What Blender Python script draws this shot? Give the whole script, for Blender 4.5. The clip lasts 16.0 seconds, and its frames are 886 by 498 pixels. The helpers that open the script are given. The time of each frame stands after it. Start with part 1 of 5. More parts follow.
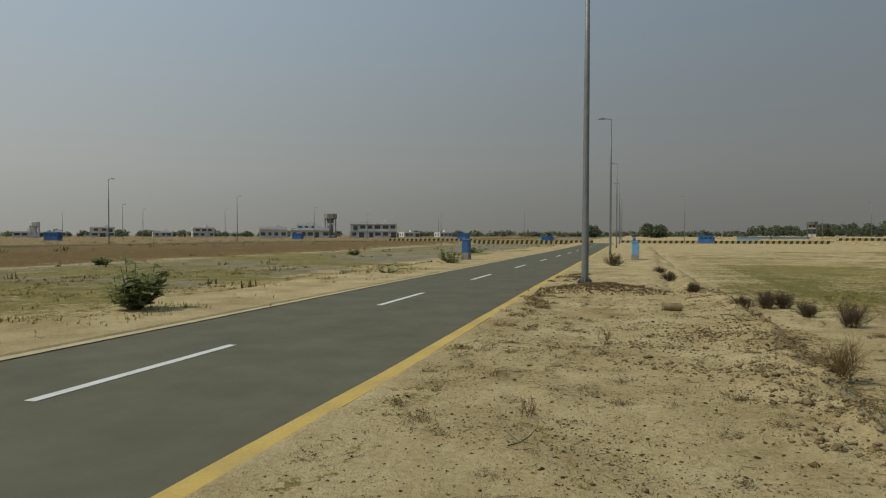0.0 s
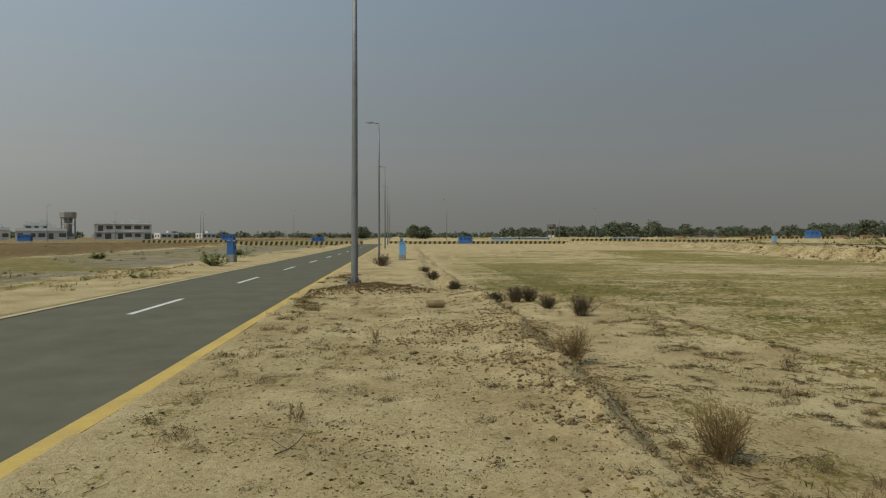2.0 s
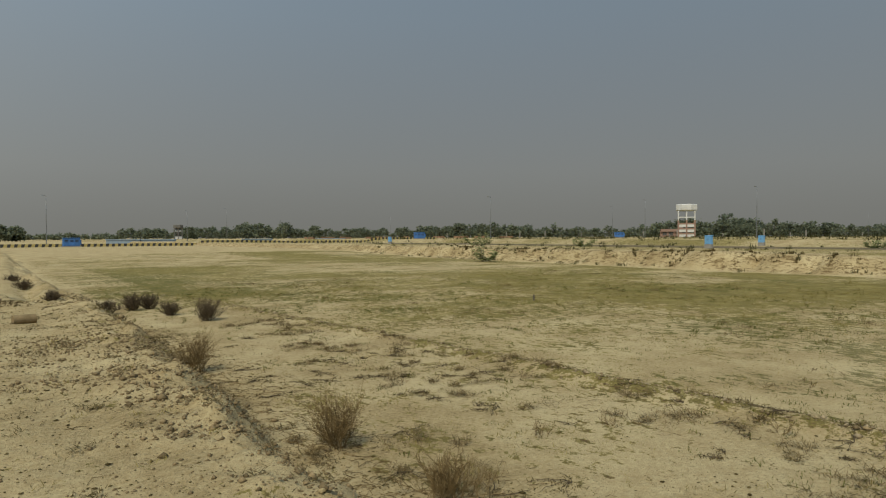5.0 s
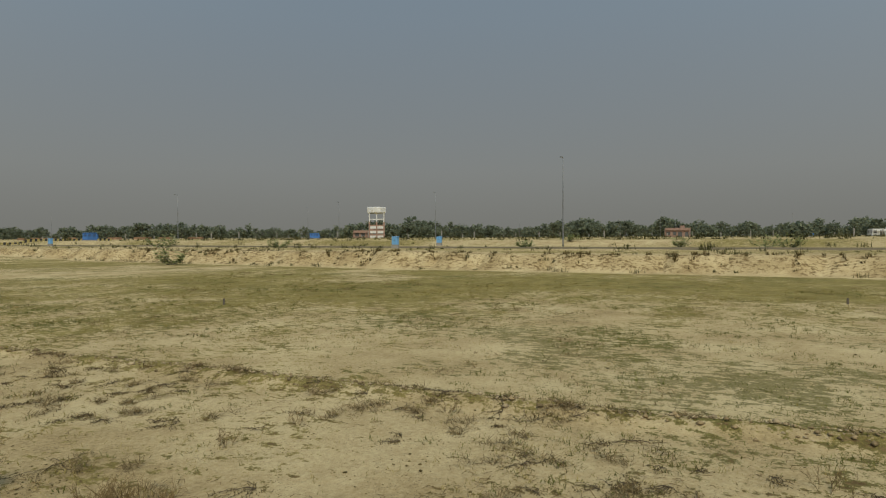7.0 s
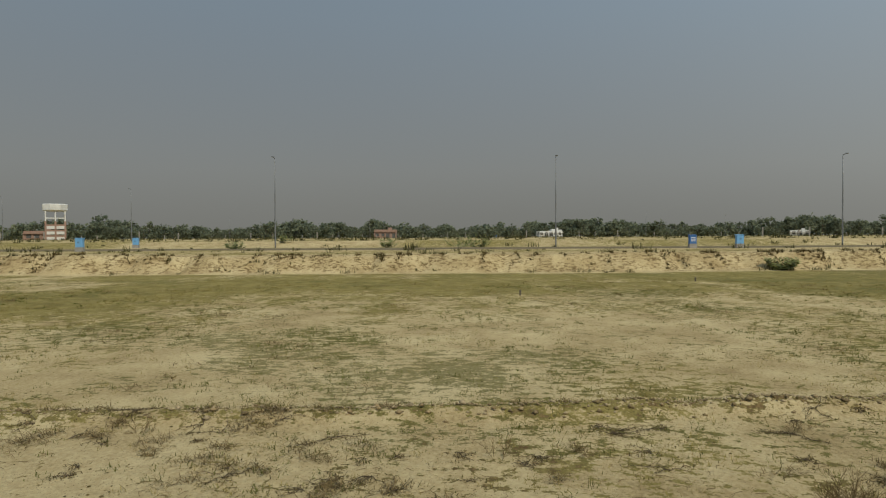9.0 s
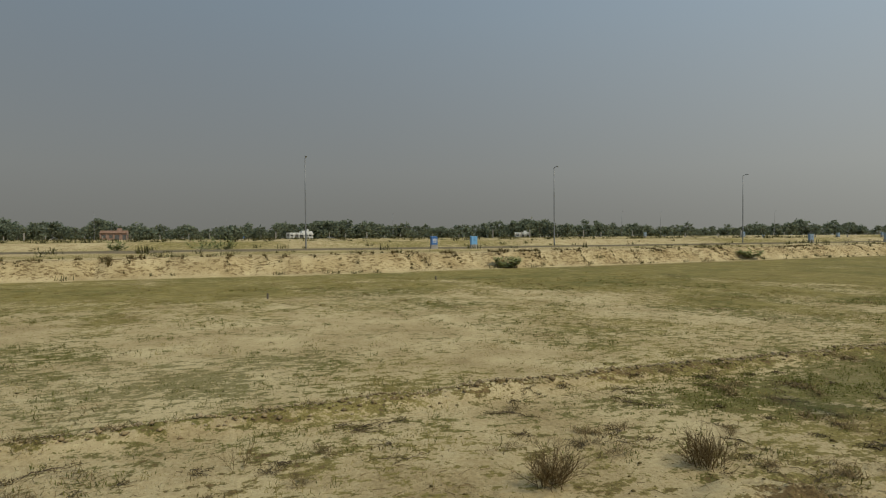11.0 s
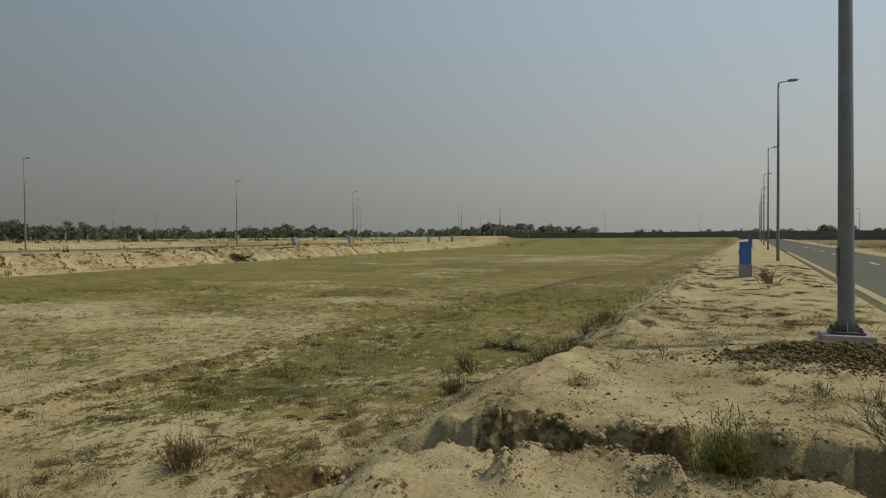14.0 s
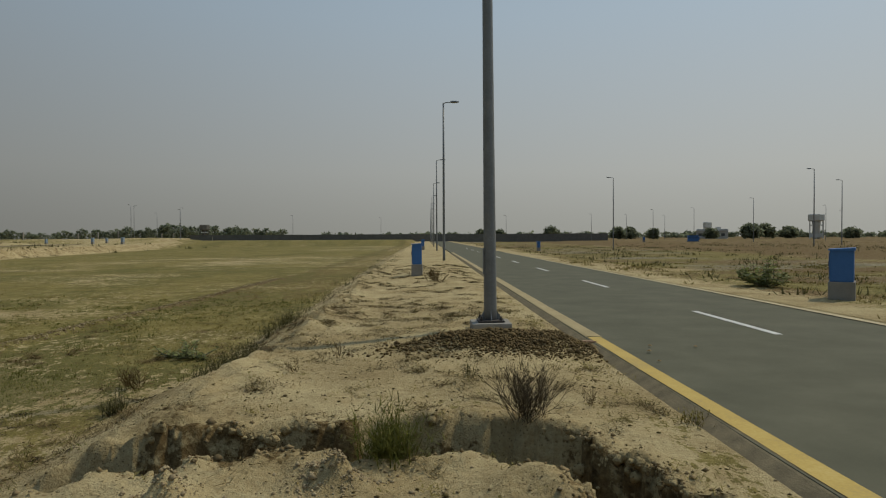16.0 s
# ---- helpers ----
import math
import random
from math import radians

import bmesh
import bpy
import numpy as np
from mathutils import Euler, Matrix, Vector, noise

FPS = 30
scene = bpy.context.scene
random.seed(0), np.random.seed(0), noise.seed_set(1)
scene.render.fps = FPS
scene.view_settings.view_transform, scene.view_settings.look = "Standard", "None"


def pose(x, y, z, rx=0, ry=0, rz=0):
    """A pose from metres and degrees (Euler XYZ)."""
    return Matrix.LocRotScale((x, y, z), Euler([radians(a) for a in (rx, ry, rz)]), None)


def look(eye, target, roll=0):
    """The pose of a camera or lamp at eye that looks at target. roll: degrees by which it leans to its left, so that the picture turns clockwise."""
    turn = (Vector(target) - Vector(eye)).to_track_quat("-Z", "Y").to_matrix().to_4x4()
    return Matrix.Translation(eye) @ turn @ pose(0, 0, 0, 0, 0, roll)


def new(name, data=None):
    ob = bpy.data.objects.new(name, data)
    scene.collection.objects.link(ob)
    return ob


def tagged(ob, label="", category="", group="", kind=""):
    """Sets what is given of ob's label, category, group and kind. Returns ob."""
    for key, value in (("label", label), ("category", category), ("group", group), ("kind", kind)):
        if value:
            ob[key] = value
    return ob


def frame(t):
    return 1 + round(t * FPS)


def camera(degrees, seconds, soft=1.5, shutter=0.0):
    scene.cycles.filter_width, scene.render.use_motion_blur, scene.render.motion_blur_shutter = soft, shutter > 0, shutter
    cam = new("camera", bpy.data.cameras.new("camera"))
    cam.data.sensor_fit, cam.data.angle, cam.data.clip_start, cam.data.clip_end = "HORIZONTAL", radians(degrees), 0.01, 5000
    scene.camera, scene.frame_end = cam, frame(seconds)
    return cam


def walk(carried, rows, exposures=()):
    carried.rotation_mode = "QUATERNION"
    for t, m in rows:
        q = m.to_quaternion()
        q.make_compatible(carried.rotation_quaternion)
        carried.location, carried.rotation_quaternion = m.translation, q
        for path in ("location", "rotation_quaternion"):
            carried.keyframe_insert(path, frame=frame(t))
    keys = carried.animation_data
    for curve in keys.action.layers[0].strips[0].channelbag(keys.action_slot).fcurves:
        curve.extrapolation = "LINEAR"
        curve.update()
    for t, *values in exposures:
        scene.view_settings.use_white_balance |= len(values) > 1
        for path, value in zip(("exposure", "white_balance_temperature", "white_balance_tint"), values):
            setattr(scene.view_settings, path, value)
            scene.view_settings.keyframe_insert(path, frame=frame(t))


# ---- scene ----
# Seconds, eye (x, y, z), yaw to the left of +y, pitch up, roll.
PATH = [
    (0, 0.027, 0.073, 1.418, 16.05, -1.22, 0.04),
    (0.5, 0.037, 0.080, 1.418, 11.02, -1.17, 0.07),
    (1, 0.044, 0.084, 1.421, 5.64, -1.14, 0.06),
    (1.5, 0.045, 0.084, 1.415, 0.50, -1.14, 0.01),
    (2, 0.047, 0.094, 1.421, -4.38, -1.12, -0.03),
    (2.5, 0.062, 0.102, 1.422, -9.07, -1.08, -0.02),
    (3, 0.082, 0.108, 1.424, -13.77, -1.06, 0.06),
    (3.2, 0.090, 0.103, 1.423, -15.70, -1.06, 0.03),
    (5.3, 0.175, 0.054, 1.421, -41.01, -1.07, -0.26),
    (5.5, 0.183, 0.050, 1.421, -44.16, -1.07, -0.29),
    (6, 0.201, 0.026, 1.420, -51.72, -1.08, -0.26),
    (6.5, 0.214, 0.004, 1.420, -57.45, -1.09, -0.26),
    (7, 0.223, -0.019, 1.420, -63.41, -1.09, -0.26),
    (7.5, 0.232, -0.041, 1.419, -70.21, -1.10, -0.27),
    (8, 0.241, -0.060, 1.419, -76.44, -1.10, -0.27),
    (8.5, 0.250, -0.079, 1.419, -82.60, -1.10, -0.30),
    (9, 0.256, -0.099, 1.420, -88.76, -1.10, -0.31),
    (9.2, 0.254, -0.106, 1.420, -91.24, -1.10, -0.31),
    (11.3, 0.235, -0.179, 1.421, -114.39, -1.08, -0.34),
    (11.5, 0.234, -0.186, 1.421, -116.86, -1.08, -0.34),
    (12, 0.224, -0.209, 1.423, -123.61, -1.06, -0.33),
    (12.5, 0.209, -0.231, 1.419, -131.17, -1.06, -0.33),
    (13, 0.186, -0.259, 1.420, -138.70, -1.07, -0.34),
    (13.5, 0.163, -0.278, 1.421, -146.19, -1.07, -0.35),
    (14, 0.137, -0.289, 1.422, -153.95, -1.08, -0.38),
    (14.5, 0.118, -0.299, 1.418, -161.72, -1.09, -0.38),
    (15, 0.092, -0.306, 1.417, -168.75, -1.09, -0.38),
    (15.5, 0.065, -0.310, 1.421, -175.33, -1.06, -0.31),
    (16, 0.026, -0.309, 1.423, -181.45, -1.04, -0.27),
]

cam = camera(69.65, 16.0, soft=1.15)


def eye_pose(x, y, z, yaw, pitch, roll):
    a, b = radians(yaw), radians(pitch)
    ahead = Vector((-math.sin(a) * math.cos(b), math.cos(a) * math.cos(b), math.sin(b)))
    return look((x, y, z), Vector((x, y, z)) + ahead, roll)


walk(cam, [(t, eye_pose(*p)) for t, *p in PATH], [(0, -0.10), (3, 0.04), (5.5, 0.10), (8, 0.14), (11, 0.07), (14, -0.10), (16, -0.31)])

# ---- light: hazy afternoon sun from the south-west ----
SUN_DIR = Vector((-0.862, -0.508, 0)).normalized()
SUN_UP = radians(53)
world = bpy.data.worlds.new("sky")
scene.world = world
world.use_nodes = True
wn, wl = world.node_tree.nodes, world.node_tree.links
wn.clear()
sky = wn.new("ShaderNodeTexSky")
sky.sky_type = "NISHITA"
sky.sun_disc = False
sky.sun_elevation = SUN_UP
sky.sun_rotation = math.atan2(SUN_DIR.x, SUN_DIR.y)
sky.air_density, sky.dust_density, sky.ozone_density = 1.0, 6.0, 1.0
tc = wn.new("ShaderNodeTexCoord")
sep = wn.new("ShaderNodeSeparateXYZ")
wl.new(tc.outputs["Generated"], sep.inputs[0])
# dust haze: thickest at the horizon, thinning upward
haze = wn.new("ShaderNodeValToRGB")
haze.color_ramp.elements[0].position, haze.color_ramp.elements[0].color = 0.0, (0.150, 0.151, 0.137, 1)
haze.color_ramp.elements[1].position, haze.color_ramp.elements[1].color = 0.55, (0.098, 0.142, 0.190, 1)
e = haze.color_ramp.elements.new(0.10)
e.color = (0.163, 0.169, 0.161, 1)
e = haze.color_ramp.elements.new(0.32)
e.color = (0.133, 0.164, 0.188, 1)
wl.new(sep.outputs[2], haze.inputs[0])
sky_scale = wn.new("ShaderNodeMixRGB")
sky_scale.blend_type = "MULTIPLY"
sky_scale.inputs[0].default_value = 1.0
sky_scale.inputs[2].default_value = (0.06, 0.06, 0.06, 1)
wl.new(sky.outputs[0], sky_scale.inputs[1])
mixw = wn.new("ShaderNodeMixRGB")
mixw.inputs[0].default_value = 0.85
wl.new(sky_scale.outputs[0], mixw.inputs[1])
# dust scatters forward: the haze is brighter toward the sun
toward = wn.new("ShaderNodeVectorMath")
toward.operation = "DOT_PRODUCT"
toward.inputs[1].default_value = (SUN_DIR.x * math.cos(SUN_UP), SUN_DIR.y * math.cos(SUN_UP), math.sin(SUN_UP))
wl.new(tc.outputs["Generated"], toward.inputs[0])
glow = wn.new("ShaderNodeMapRange")
glow.interpolation_type = "SMOOTHSTEP"
glow.inputs[1].default_value, glow.inputs[2].default_value, glow.inputs[3].default_value, glow.inputs[4].default_value = -0.5, 1.0, 1.28, 3.85
wl.new(toward.outputs["Value"], glow.inputs[0])
lit_haze = wn.new("ShaderNodeVectorMath")
lit_haze.operation = "SCALE"
wl.new(haze.outputs[0], lit_haze.inputs[0])
wl.new(glow.outputs[0], lit_haze.inputs[3])
wl.new(lit_haze.outputs[0], mixw.inputs[2])
bg = wn.new("ShaderNodeBackground")
bg.inputs[1].default_value = 1.0
wl.new(mixw.outputs[0], bg.inputs[0])
wo = wn.new("ShaderNodeOutputWorld")
wl.new(bg.outputs[0], wo.inputs[0])

sun_data = bpy.data.lights.new("sun", "SUN")
sun_data.energy, sun_data.angle, sun_data.color = 2.3, radians(1.5), (1.0, 0.905, 0.70)
sun = new("sun", sun_data)
sun.matrix_world = look((-60, -30, 80), Vector((-60, -30, 80)) - SUN_DIR * math.cos(SUN_UP) - Vector((0, 0, math.sin(SUN_UP))))


# ---- materials ----
def mat(name, stops, scale=4.0, rough=0.85, bump=0.3, bump_scale=40.0, fine=60.0, metal=0.0, dist=0.01, obj=False, spec=0.3):
    """A surface of two-scale noise: stops are colours from low to high."""
    m = bpy.data.materials.new(name)
    m.use_nodes = True
    n, l = m.node_tree.nodes, m.node_tree.links
    b = n["Principled BSDF"]
    b.inputs["Roughness"].default_value, b.inputs["Metallic"].default_value = rough, metal
    b.inputs["Specular IOR Level"].default_value = spec
    co = n.new("ShaderNodeTexCoord") if obj else n.new("ShaderNodeNewGeometry")
    vec = co.outputs["Object"] if obj else co.outputs["Position"]
    n1, n2, n3 = (n.new("ShaderNodeTexNoise") for _ in range(3))
    for node, s, d in ((n1, scale, 5), (n2, fine, 3), (n3, bump_scale, 5)):
        node.inputs["Scale"].default_value, node.inputs["Detail"].default_value = s, d
        node.inputs["Roughness"].default_value = 0.65
        l.new(vec, node.inputs["Vector"])
    mixf = n.new("ShaderNodeMix")
    mixf.inputs[0].default_value = 0.4
    l.new(n1.outputs[0], mixf.inputs[2])
    l.new(n2.outputs[0], mixf.inputs[3])
    ramp = n.new("ShaderNodeValToRGB")
    els = ramp.color_ramp.elements
    while len(els) < len(stops):
        els.new(0.5)
    for k, c in enumerate(stops):
        els[k].position, els[k].color = 0.33 + 0.34 * k / max(1, len(stops) - 1), (*c, 1)
    l.new(mixf.outputs[0], ramp.inputs[0])
    l.new(ramp.outputs[0], b.inputs["Base Color"])
    if bump:
        bp = n.new("ShaderNodeBump")
        bp.inputs["Strength"].default_value, bp.inputs["Distance"].default_value = bump, dist
        l.new(n3.outputs[0], bp.inputs["Height"])
        l.new(bp.outputs[0], b.inputs["Normal"])
    return m


def vary(m, amount=0.25):
    """Vary the brightness of a material from object to object."""
    n, l = m.node_tree.nodes, m.node_tree.links
    b = n["Principled BSDF"]
    src = b.inputs["Base Color"].links[0].from_socket
    info = n.new("ShaderNodeObjectInfo")
    mr = n.new("ShaderNodeMapRange")
    mr.inputs["To Min"].default_value, mr.inputs["To Max"].default_value = 1 - amount, 1 + amount
    l.new(info.outputs["Random"], mr.inputs[0])
    hsv = n.new("ShaderNodeHueSaturation")
    l.new(mr.outputs[0], hsv.inputs["Value"])
    l.new(src, hsv.inputs["Color"])
    l.new(hsv.outputs[0], b.inputs["Base Color"])
    return m


def vary_island(m, amount=0.3):
    n, l = m.node_tree.nodes, m.node_tree.links
    b = n["Principled BSDF"]
    src = b.inputs["Base Color"].links[0].from_socket
    info = n.new("ShaderNodeNewGeometry")
    mr = n.new("ShaderNodeMapRange")
    mr.inputs["To Min"].default_value, mr.inputs["To Max"].default_value = 1 - amount, 1 + amount
    l.new(info.outputs["Random Per Island"], mr.inputs[0])
    hsv = n.new("ShaderNodeHueSaturation")
    l.new(mr.outputs[0], hsv.inputs["Value"])
    l.new(src, hsv.inputs["Color"])
    l.new(hsv.outputs[0], b.inputs["Base Color"])
    return m


def ground_material():
    """Pale dry silt; grass, earth with ditch shade, and debris come in by the ground's own cover attributes, broken up
    by noise.
    """
    m = bpy.data.materials.new("dry_silt")
    m.use_nodes = True
    n, l = m.node_tree.nodes, m.node_tree.links
    b = n["Principled BSDF"]
    b.inputs["Roughness"].default_value = 0.95
    b.inputs["Specular IOR Level"].default_value = 0.1
    geo = n.new("ShaderNodeNewGeometry")

    def tex(scale, detail=6, rough=0.65, vec=None):
        t = n.new("ShaderNodeTexNoise")
        t.inputs["Scale"].default_value, t.inputs["Detail"].default_value, t.inputs["Roughness"].default_value = scale, detail, rough
        l.new(vec or geo.outputs["Position"], t.inputs["Vector"])
        return t.outputs[0]

    def ramp(src, *stops):
        r = n.new("ShaderNodeValToRGB")
        els = r.color_ramp.elements
        while len(els) < len(stops):
            els.new(0.5)
        for k, (p, c) in enumerate(stops):
            els[k].position, els[k].color = p, (*c, 1) if len(c) == 3 else c
        l.new(src, r.inputs[0])
        return r.outputs[0]

    def mathn(op, a, bb):
        x = n.new("ShaderNodeMath")
        x.operation = op
        for k, v in enumerate((a, bb)):
            if isinstance(v, (int, float)):
                x.inputs[k].default_value = v
            else:
                l.new(v, x.inputs[k])
        x.use_clamp = True
        return x.outputs[0]

    def mix(f, a, bb):
        x = n.new("ShaderNodeMixRGB")
        for k, v in enumerate((f, a, bb)):
            l.new(v, x.inputs[k])
        return x.outputs[0]

    def attr(name):
        a = n.new("ShaderNodeAttribute")
        a.attribute_name = name
        return a.outputs["Fac"]

    sand = ramp(mathn("ADD", mathn("MULTIPLY", tex(0.7), 0.6), mathn("MULTIPLY", tex(22), 0.4)),
                (0.38, (0.29, 0.215, 0.102)), (0.49, (0.415, 0.321, 0.164)), (0.60, (0.505, 0.408, 0.222)))
    # stretched thatch of dry grass, green where it is fresher
    thatch = ramp(mathn("ADD", mathn("MULTIPLY", tex(1.6), 0.5), mathn("MULTIPLY", tex(34), 0.5)),
                  (0.40, (0.104, 0.084, 0.019)), (0.5, (0.182, 0.148, 0.039)), (0.60, (0.270, 0.221, 0.069)))
    green = ramp(tex(26), (0.38, (0.075, 0.072, 0.019)), (0.62, (0.16, 0.148, 0.046)))
    soil_and_shade = ramp(tex(18), (0.36, (0.095, 0.060, 0.024)), (0.64, (0.225, 0.155, 0.068)))
    damp = ramp(tex(0.5), (0.36, (0.155, 0.134, 0.093)), (0.64, (0.26, 0.228, 0.158)))
    mapping = n.new("ShaderNodeMapping")
    mapping.inputs["Scale"].default_value = (1.0, 0.55, 1.0)
    l.new(geo.outputs["Position"], mapping.inputs["Vector"])
    flecks = mathn("ADD", mathn("MULTIPLY", tex(7.5, 3, 0.6, mapping.outputs[0]), 0.55), mathn("MULTIPLY", tex(21, 4, 0.7), 0.45))
    patch = mathn("ADD", mathn("MULTIPLY", tex(1.2, 3, 0.5), 0.22), mathn("MULTIPLY", flecks, 0.78))
    patch = mathn("MULTIPLY", mathn("SUBTRACT", patch, 0.28), 2.27)

    def cover(name, soft=0.10):
        a = mathn("SUBTRACT", 1.0, attr(name))
        low = mathn("ADD", mathn("MULTIPLY", a, 0.56), 0.22)
        return mathn("MULTIPLY", mathn("SUBTRACT", patch, low), 1 / soft)

    col = mix(cover("damp", 0.2), sand, damp)
    col = mix(mathn("MULTIPLY", cover("grass", 0.05), 0.88), col, thatch)
    col = mix(mathn("MULTIPLY", cover("green", 0.06), 0.7), col, green)
    col = mix(cover("soil_and_shade", 0.12), col, soil_and_shade)
    # small dark crumbs and litter
    v = n.new("ShaderNodeTexVoronoi")
    v.inputs["Scale"].default_value = 36
    l.new(geo.outputs["Position"], v.inputs["Vector"])
    crumb = mathn("MULTIPLY", mathn("SUBTRACT", 0.24, v.outputs["Distance"]), 12)
    crumb = mathn("MULTIPLY", crumb, mathn("MULTIPLY", mathn("SUBTRACT", tex(2.3, 4), 0.40), 6))
    dark = n.new("ShaderNodeRGB")
    dark.outputs[0].default_value = (0.085, 0.062, 0.034, 1)
    col = mix(mathn("MULTIPLY", crumb, 0.75), col, dark.outputs[0])
    l.new(col, b.inputs["Base Color"])
    bp = n.new("ShaderNodeBump")
    bp.inputs["Strength"].default_value, bp.inputs["Distance"].default_value = 1.0, 0.06
    l.new(mathn("ADD", mathn("MULTIPLY", tex(9, 8, 0.7), 0.6), mathn("MULTIPLY", tex(60, 4), 0.25)), bp.inputs["Height"])
    l.new(bp.outputs[0], b.inputs["Normal"])
    return m


M_GROUND = ground_material()
M_ROAD = mat("worn_asphalt", ((0.086, 0.083, 0.054), (0.110, 0.105, 0.069), (0.140, 0.131, 0.088)), 1.1, 0.92, 0.35, 130, 180, dist=0.003, spec=0.2)
M_SHOULDER = mat("dusty_asphalt_edge", ((0.13, 0.108, 0.070), (0.27, 0.218, 0.132)), 5, 0.95, 0.6, 70, 90, spec=0.1)
M_DUSTROAD = mat("dust_covered_asphalt", ((0.12, 0.097, 0.062), (0.19, 0.155, 0.10)), 0.6, 1.0, 0.2, 30, 8, spec=0.0)
M_YELLOW = mat("yellow_road_paint", ((0.38, 0.28, 0.11), (0.50, 0.345, 0.085), (0.56, 0.41, 0.13)), 1.6, 0.8, 0.3, 120, 45, dist=0.003)
M_KERB_PALE = mat("dusty_faded_kerb_paint", ((0.31, 0.245, 0.125), (0.45, 0.36, 0.20)), 1.6, 0.9, 0.4, 60, 40, dist=0.004, spec=0.15)
M_YELLOW_OLD = mat("faded_yellow_road_paint", ((0.36, 0.29, 0.17), (0.52, 0.43, 0.25)), 1.6, 0.85, 0.3, 120, 40, dist=0.003)
M_WHITE = mat("white_road_paint", ((0.50, 0.49, 0.45), (0.68, 0.67, 0.63)), 3, 0.8, 0.3, 120, 50, dist=0.003)
M_STEEL = mat("galvanised_steel", ((0.16, 0.165, 0.165), (0.24, 0.245, 0.245)), 2.5, 0.55, 0.1, 50, 40, metal=0.35, obj=True, spec=0.4)
M_DARKSTEEL = mat("rusty_plate_steel", ((0.05, 0.045, 0.04), (0.12, 0.10, 0.085)), 12, 0.7, 0.3, 60, 70, metal=0.3, obj=True)
M_CONC = mat("weathered_concrete", ((0.22, 0.205, 0.18), (0.34, 0.315, 0.275)), 2.5, 0.9, 0.4, 60, 40, obj=True, spec=0.15)
M_CONC_DARK = mat("dark_concrete", ((0.115, 0.11, 0.10), (0.18, 0.172, 0.155)), 0.8, 0.92, 0.3, 30, 12, spec=0.1)
M_BLUE = vary(mat("blue_enamel", ((0.038, 0.125, 0.33), (0.055, 0.165, 0.41)), 1.5, 0.5, 0.05, 20, 30, obj=True, spec=0.4), 0.15)
M_PALEBLUE = mat("pale_blue_enamel", ((0.13, 0.32, 0.56), (0.18, 0.40, 0.64)), 1.5, 0.5, 0.05, 20, 30, obj=True, spec=0.4)
# blue enamel with distance haze mixed into its colour, for far pillars and sheds
M_GREYBLUE = mat("hazed_blue_enamel", ((0.20, 0.27, 0.34), (0.29, 0.35, 0.41)), 1.5, 0.7, 0.05, 20, 30, obj=True, spec=0.2)
M_LABEL = mat("pale_label", ((0.55, 0.56, 0.56), (0.68, 0.69, 0.69)), 6, 0.6, 0.05, obj=True)
M_BLACK = mat("black_paint", ((0.025, 0.025, 0.025), (0.05, 0.05, 0.045)), 5, 0.7, 0.1, obj=True)
M_KERB_Y = mat("yellow_kerb_paint", ((0.33, 0.26, 0.09), (0.46, 0.37, 0.14)), 3, 0.8, 0.2, 40, 30)
M_TWIG = vary_island(mat("dry_twig", ((0.115, 0.078, 0.032), (0.215, 0.152, 0.070)), 9, 0.9, 0.0, spec=0.1), 0.35)
M_TWIG_DARK = vary_island(mat("dark_dry_twig", ((0.06, 0.045, 0.028), (0.12, 0.09, 0.055)), 9, 0.9, 0.0, spec=0.1), 0.35)
M_DRYGRASS = vary_island(mat("dry_grass_blade", ((0.15, 0.119, 0.029), (0.28, 0.222, 0.070)), 3, 0.9, 0.0, spec=0.1), 0.35)
M_GREENGRASS = vary_island(mat("green_grass_blade", ((0.082, 0.088, 0.015), (0.172, 0.168, 0.042)), 3, 0.85, 0.0, spec=0.15), 0.3)
M_CALO = vary_island(mat("milkweed_leaf", ((0.15, 0.17, 0.055), (0.27, 0.285, 0.115)), 6, 0.7, 0.0, obj=True, spec=0.3), 0.3)
M_STEM = mat("pale_green_stem", ((0.16, 0.16, 0.09), (0.26, 0.25, 0.16)), 8, 0.8, 0.0, obj=True)
M_HERB = vary_island(mat("narrow_herb_leaf", ((0.060, 0.058, 0.020), (0.130, 0.115, 0.045)), 6, 0.8, 0.0, spec=0.2), 0.35)
# far haze is put into this leaf colour, paler and greyer than foliage
M_LEAF = vary_island(mat("hazed_tree_leaf", ((0.160, 0.180, 0.115), (0.245, 0.265, 0.172)), 0.15, 0.85, 0.0, fine=2, spec=0.15), 0.4)
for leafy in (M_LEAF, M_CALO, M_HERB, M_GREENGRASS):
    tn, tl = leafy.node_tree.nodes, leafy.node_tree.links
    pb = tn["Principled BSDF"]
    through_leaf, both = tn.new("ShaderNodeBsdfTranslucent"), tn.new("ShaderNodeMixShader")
    # M_LEAF's larger share also lifts the far crowns toward the haze
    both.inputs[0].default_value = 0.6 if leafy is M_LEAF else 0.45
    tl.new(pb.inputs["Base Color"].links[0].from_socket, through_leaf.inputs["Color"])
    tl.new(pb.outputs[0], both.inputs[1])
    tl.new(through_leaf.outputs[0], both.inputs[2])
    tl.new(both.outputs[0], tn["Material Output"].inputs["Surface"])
M_BARK = mat("tree_bark", ((0.08, 0.065, 0.05), (0.16, 0.13, 0.10)), 2, 0.9, 0.3, 10)
M_CLOD = vary_island(mat("earth_clod", ((0.15, 0.110, 0.055), (0.29, 0.215, 0.115)), 7, 0.95, 0.3, 60, spec=0.1), 0.35)
M_PALECLOD = vary_island(mat("pale_silt_clod", ((0.27, 0.205, 0.12), (0.42, 0.335, 0.20)), 7, 0.95, 0.3, 60, spec=0.1), 0.25)
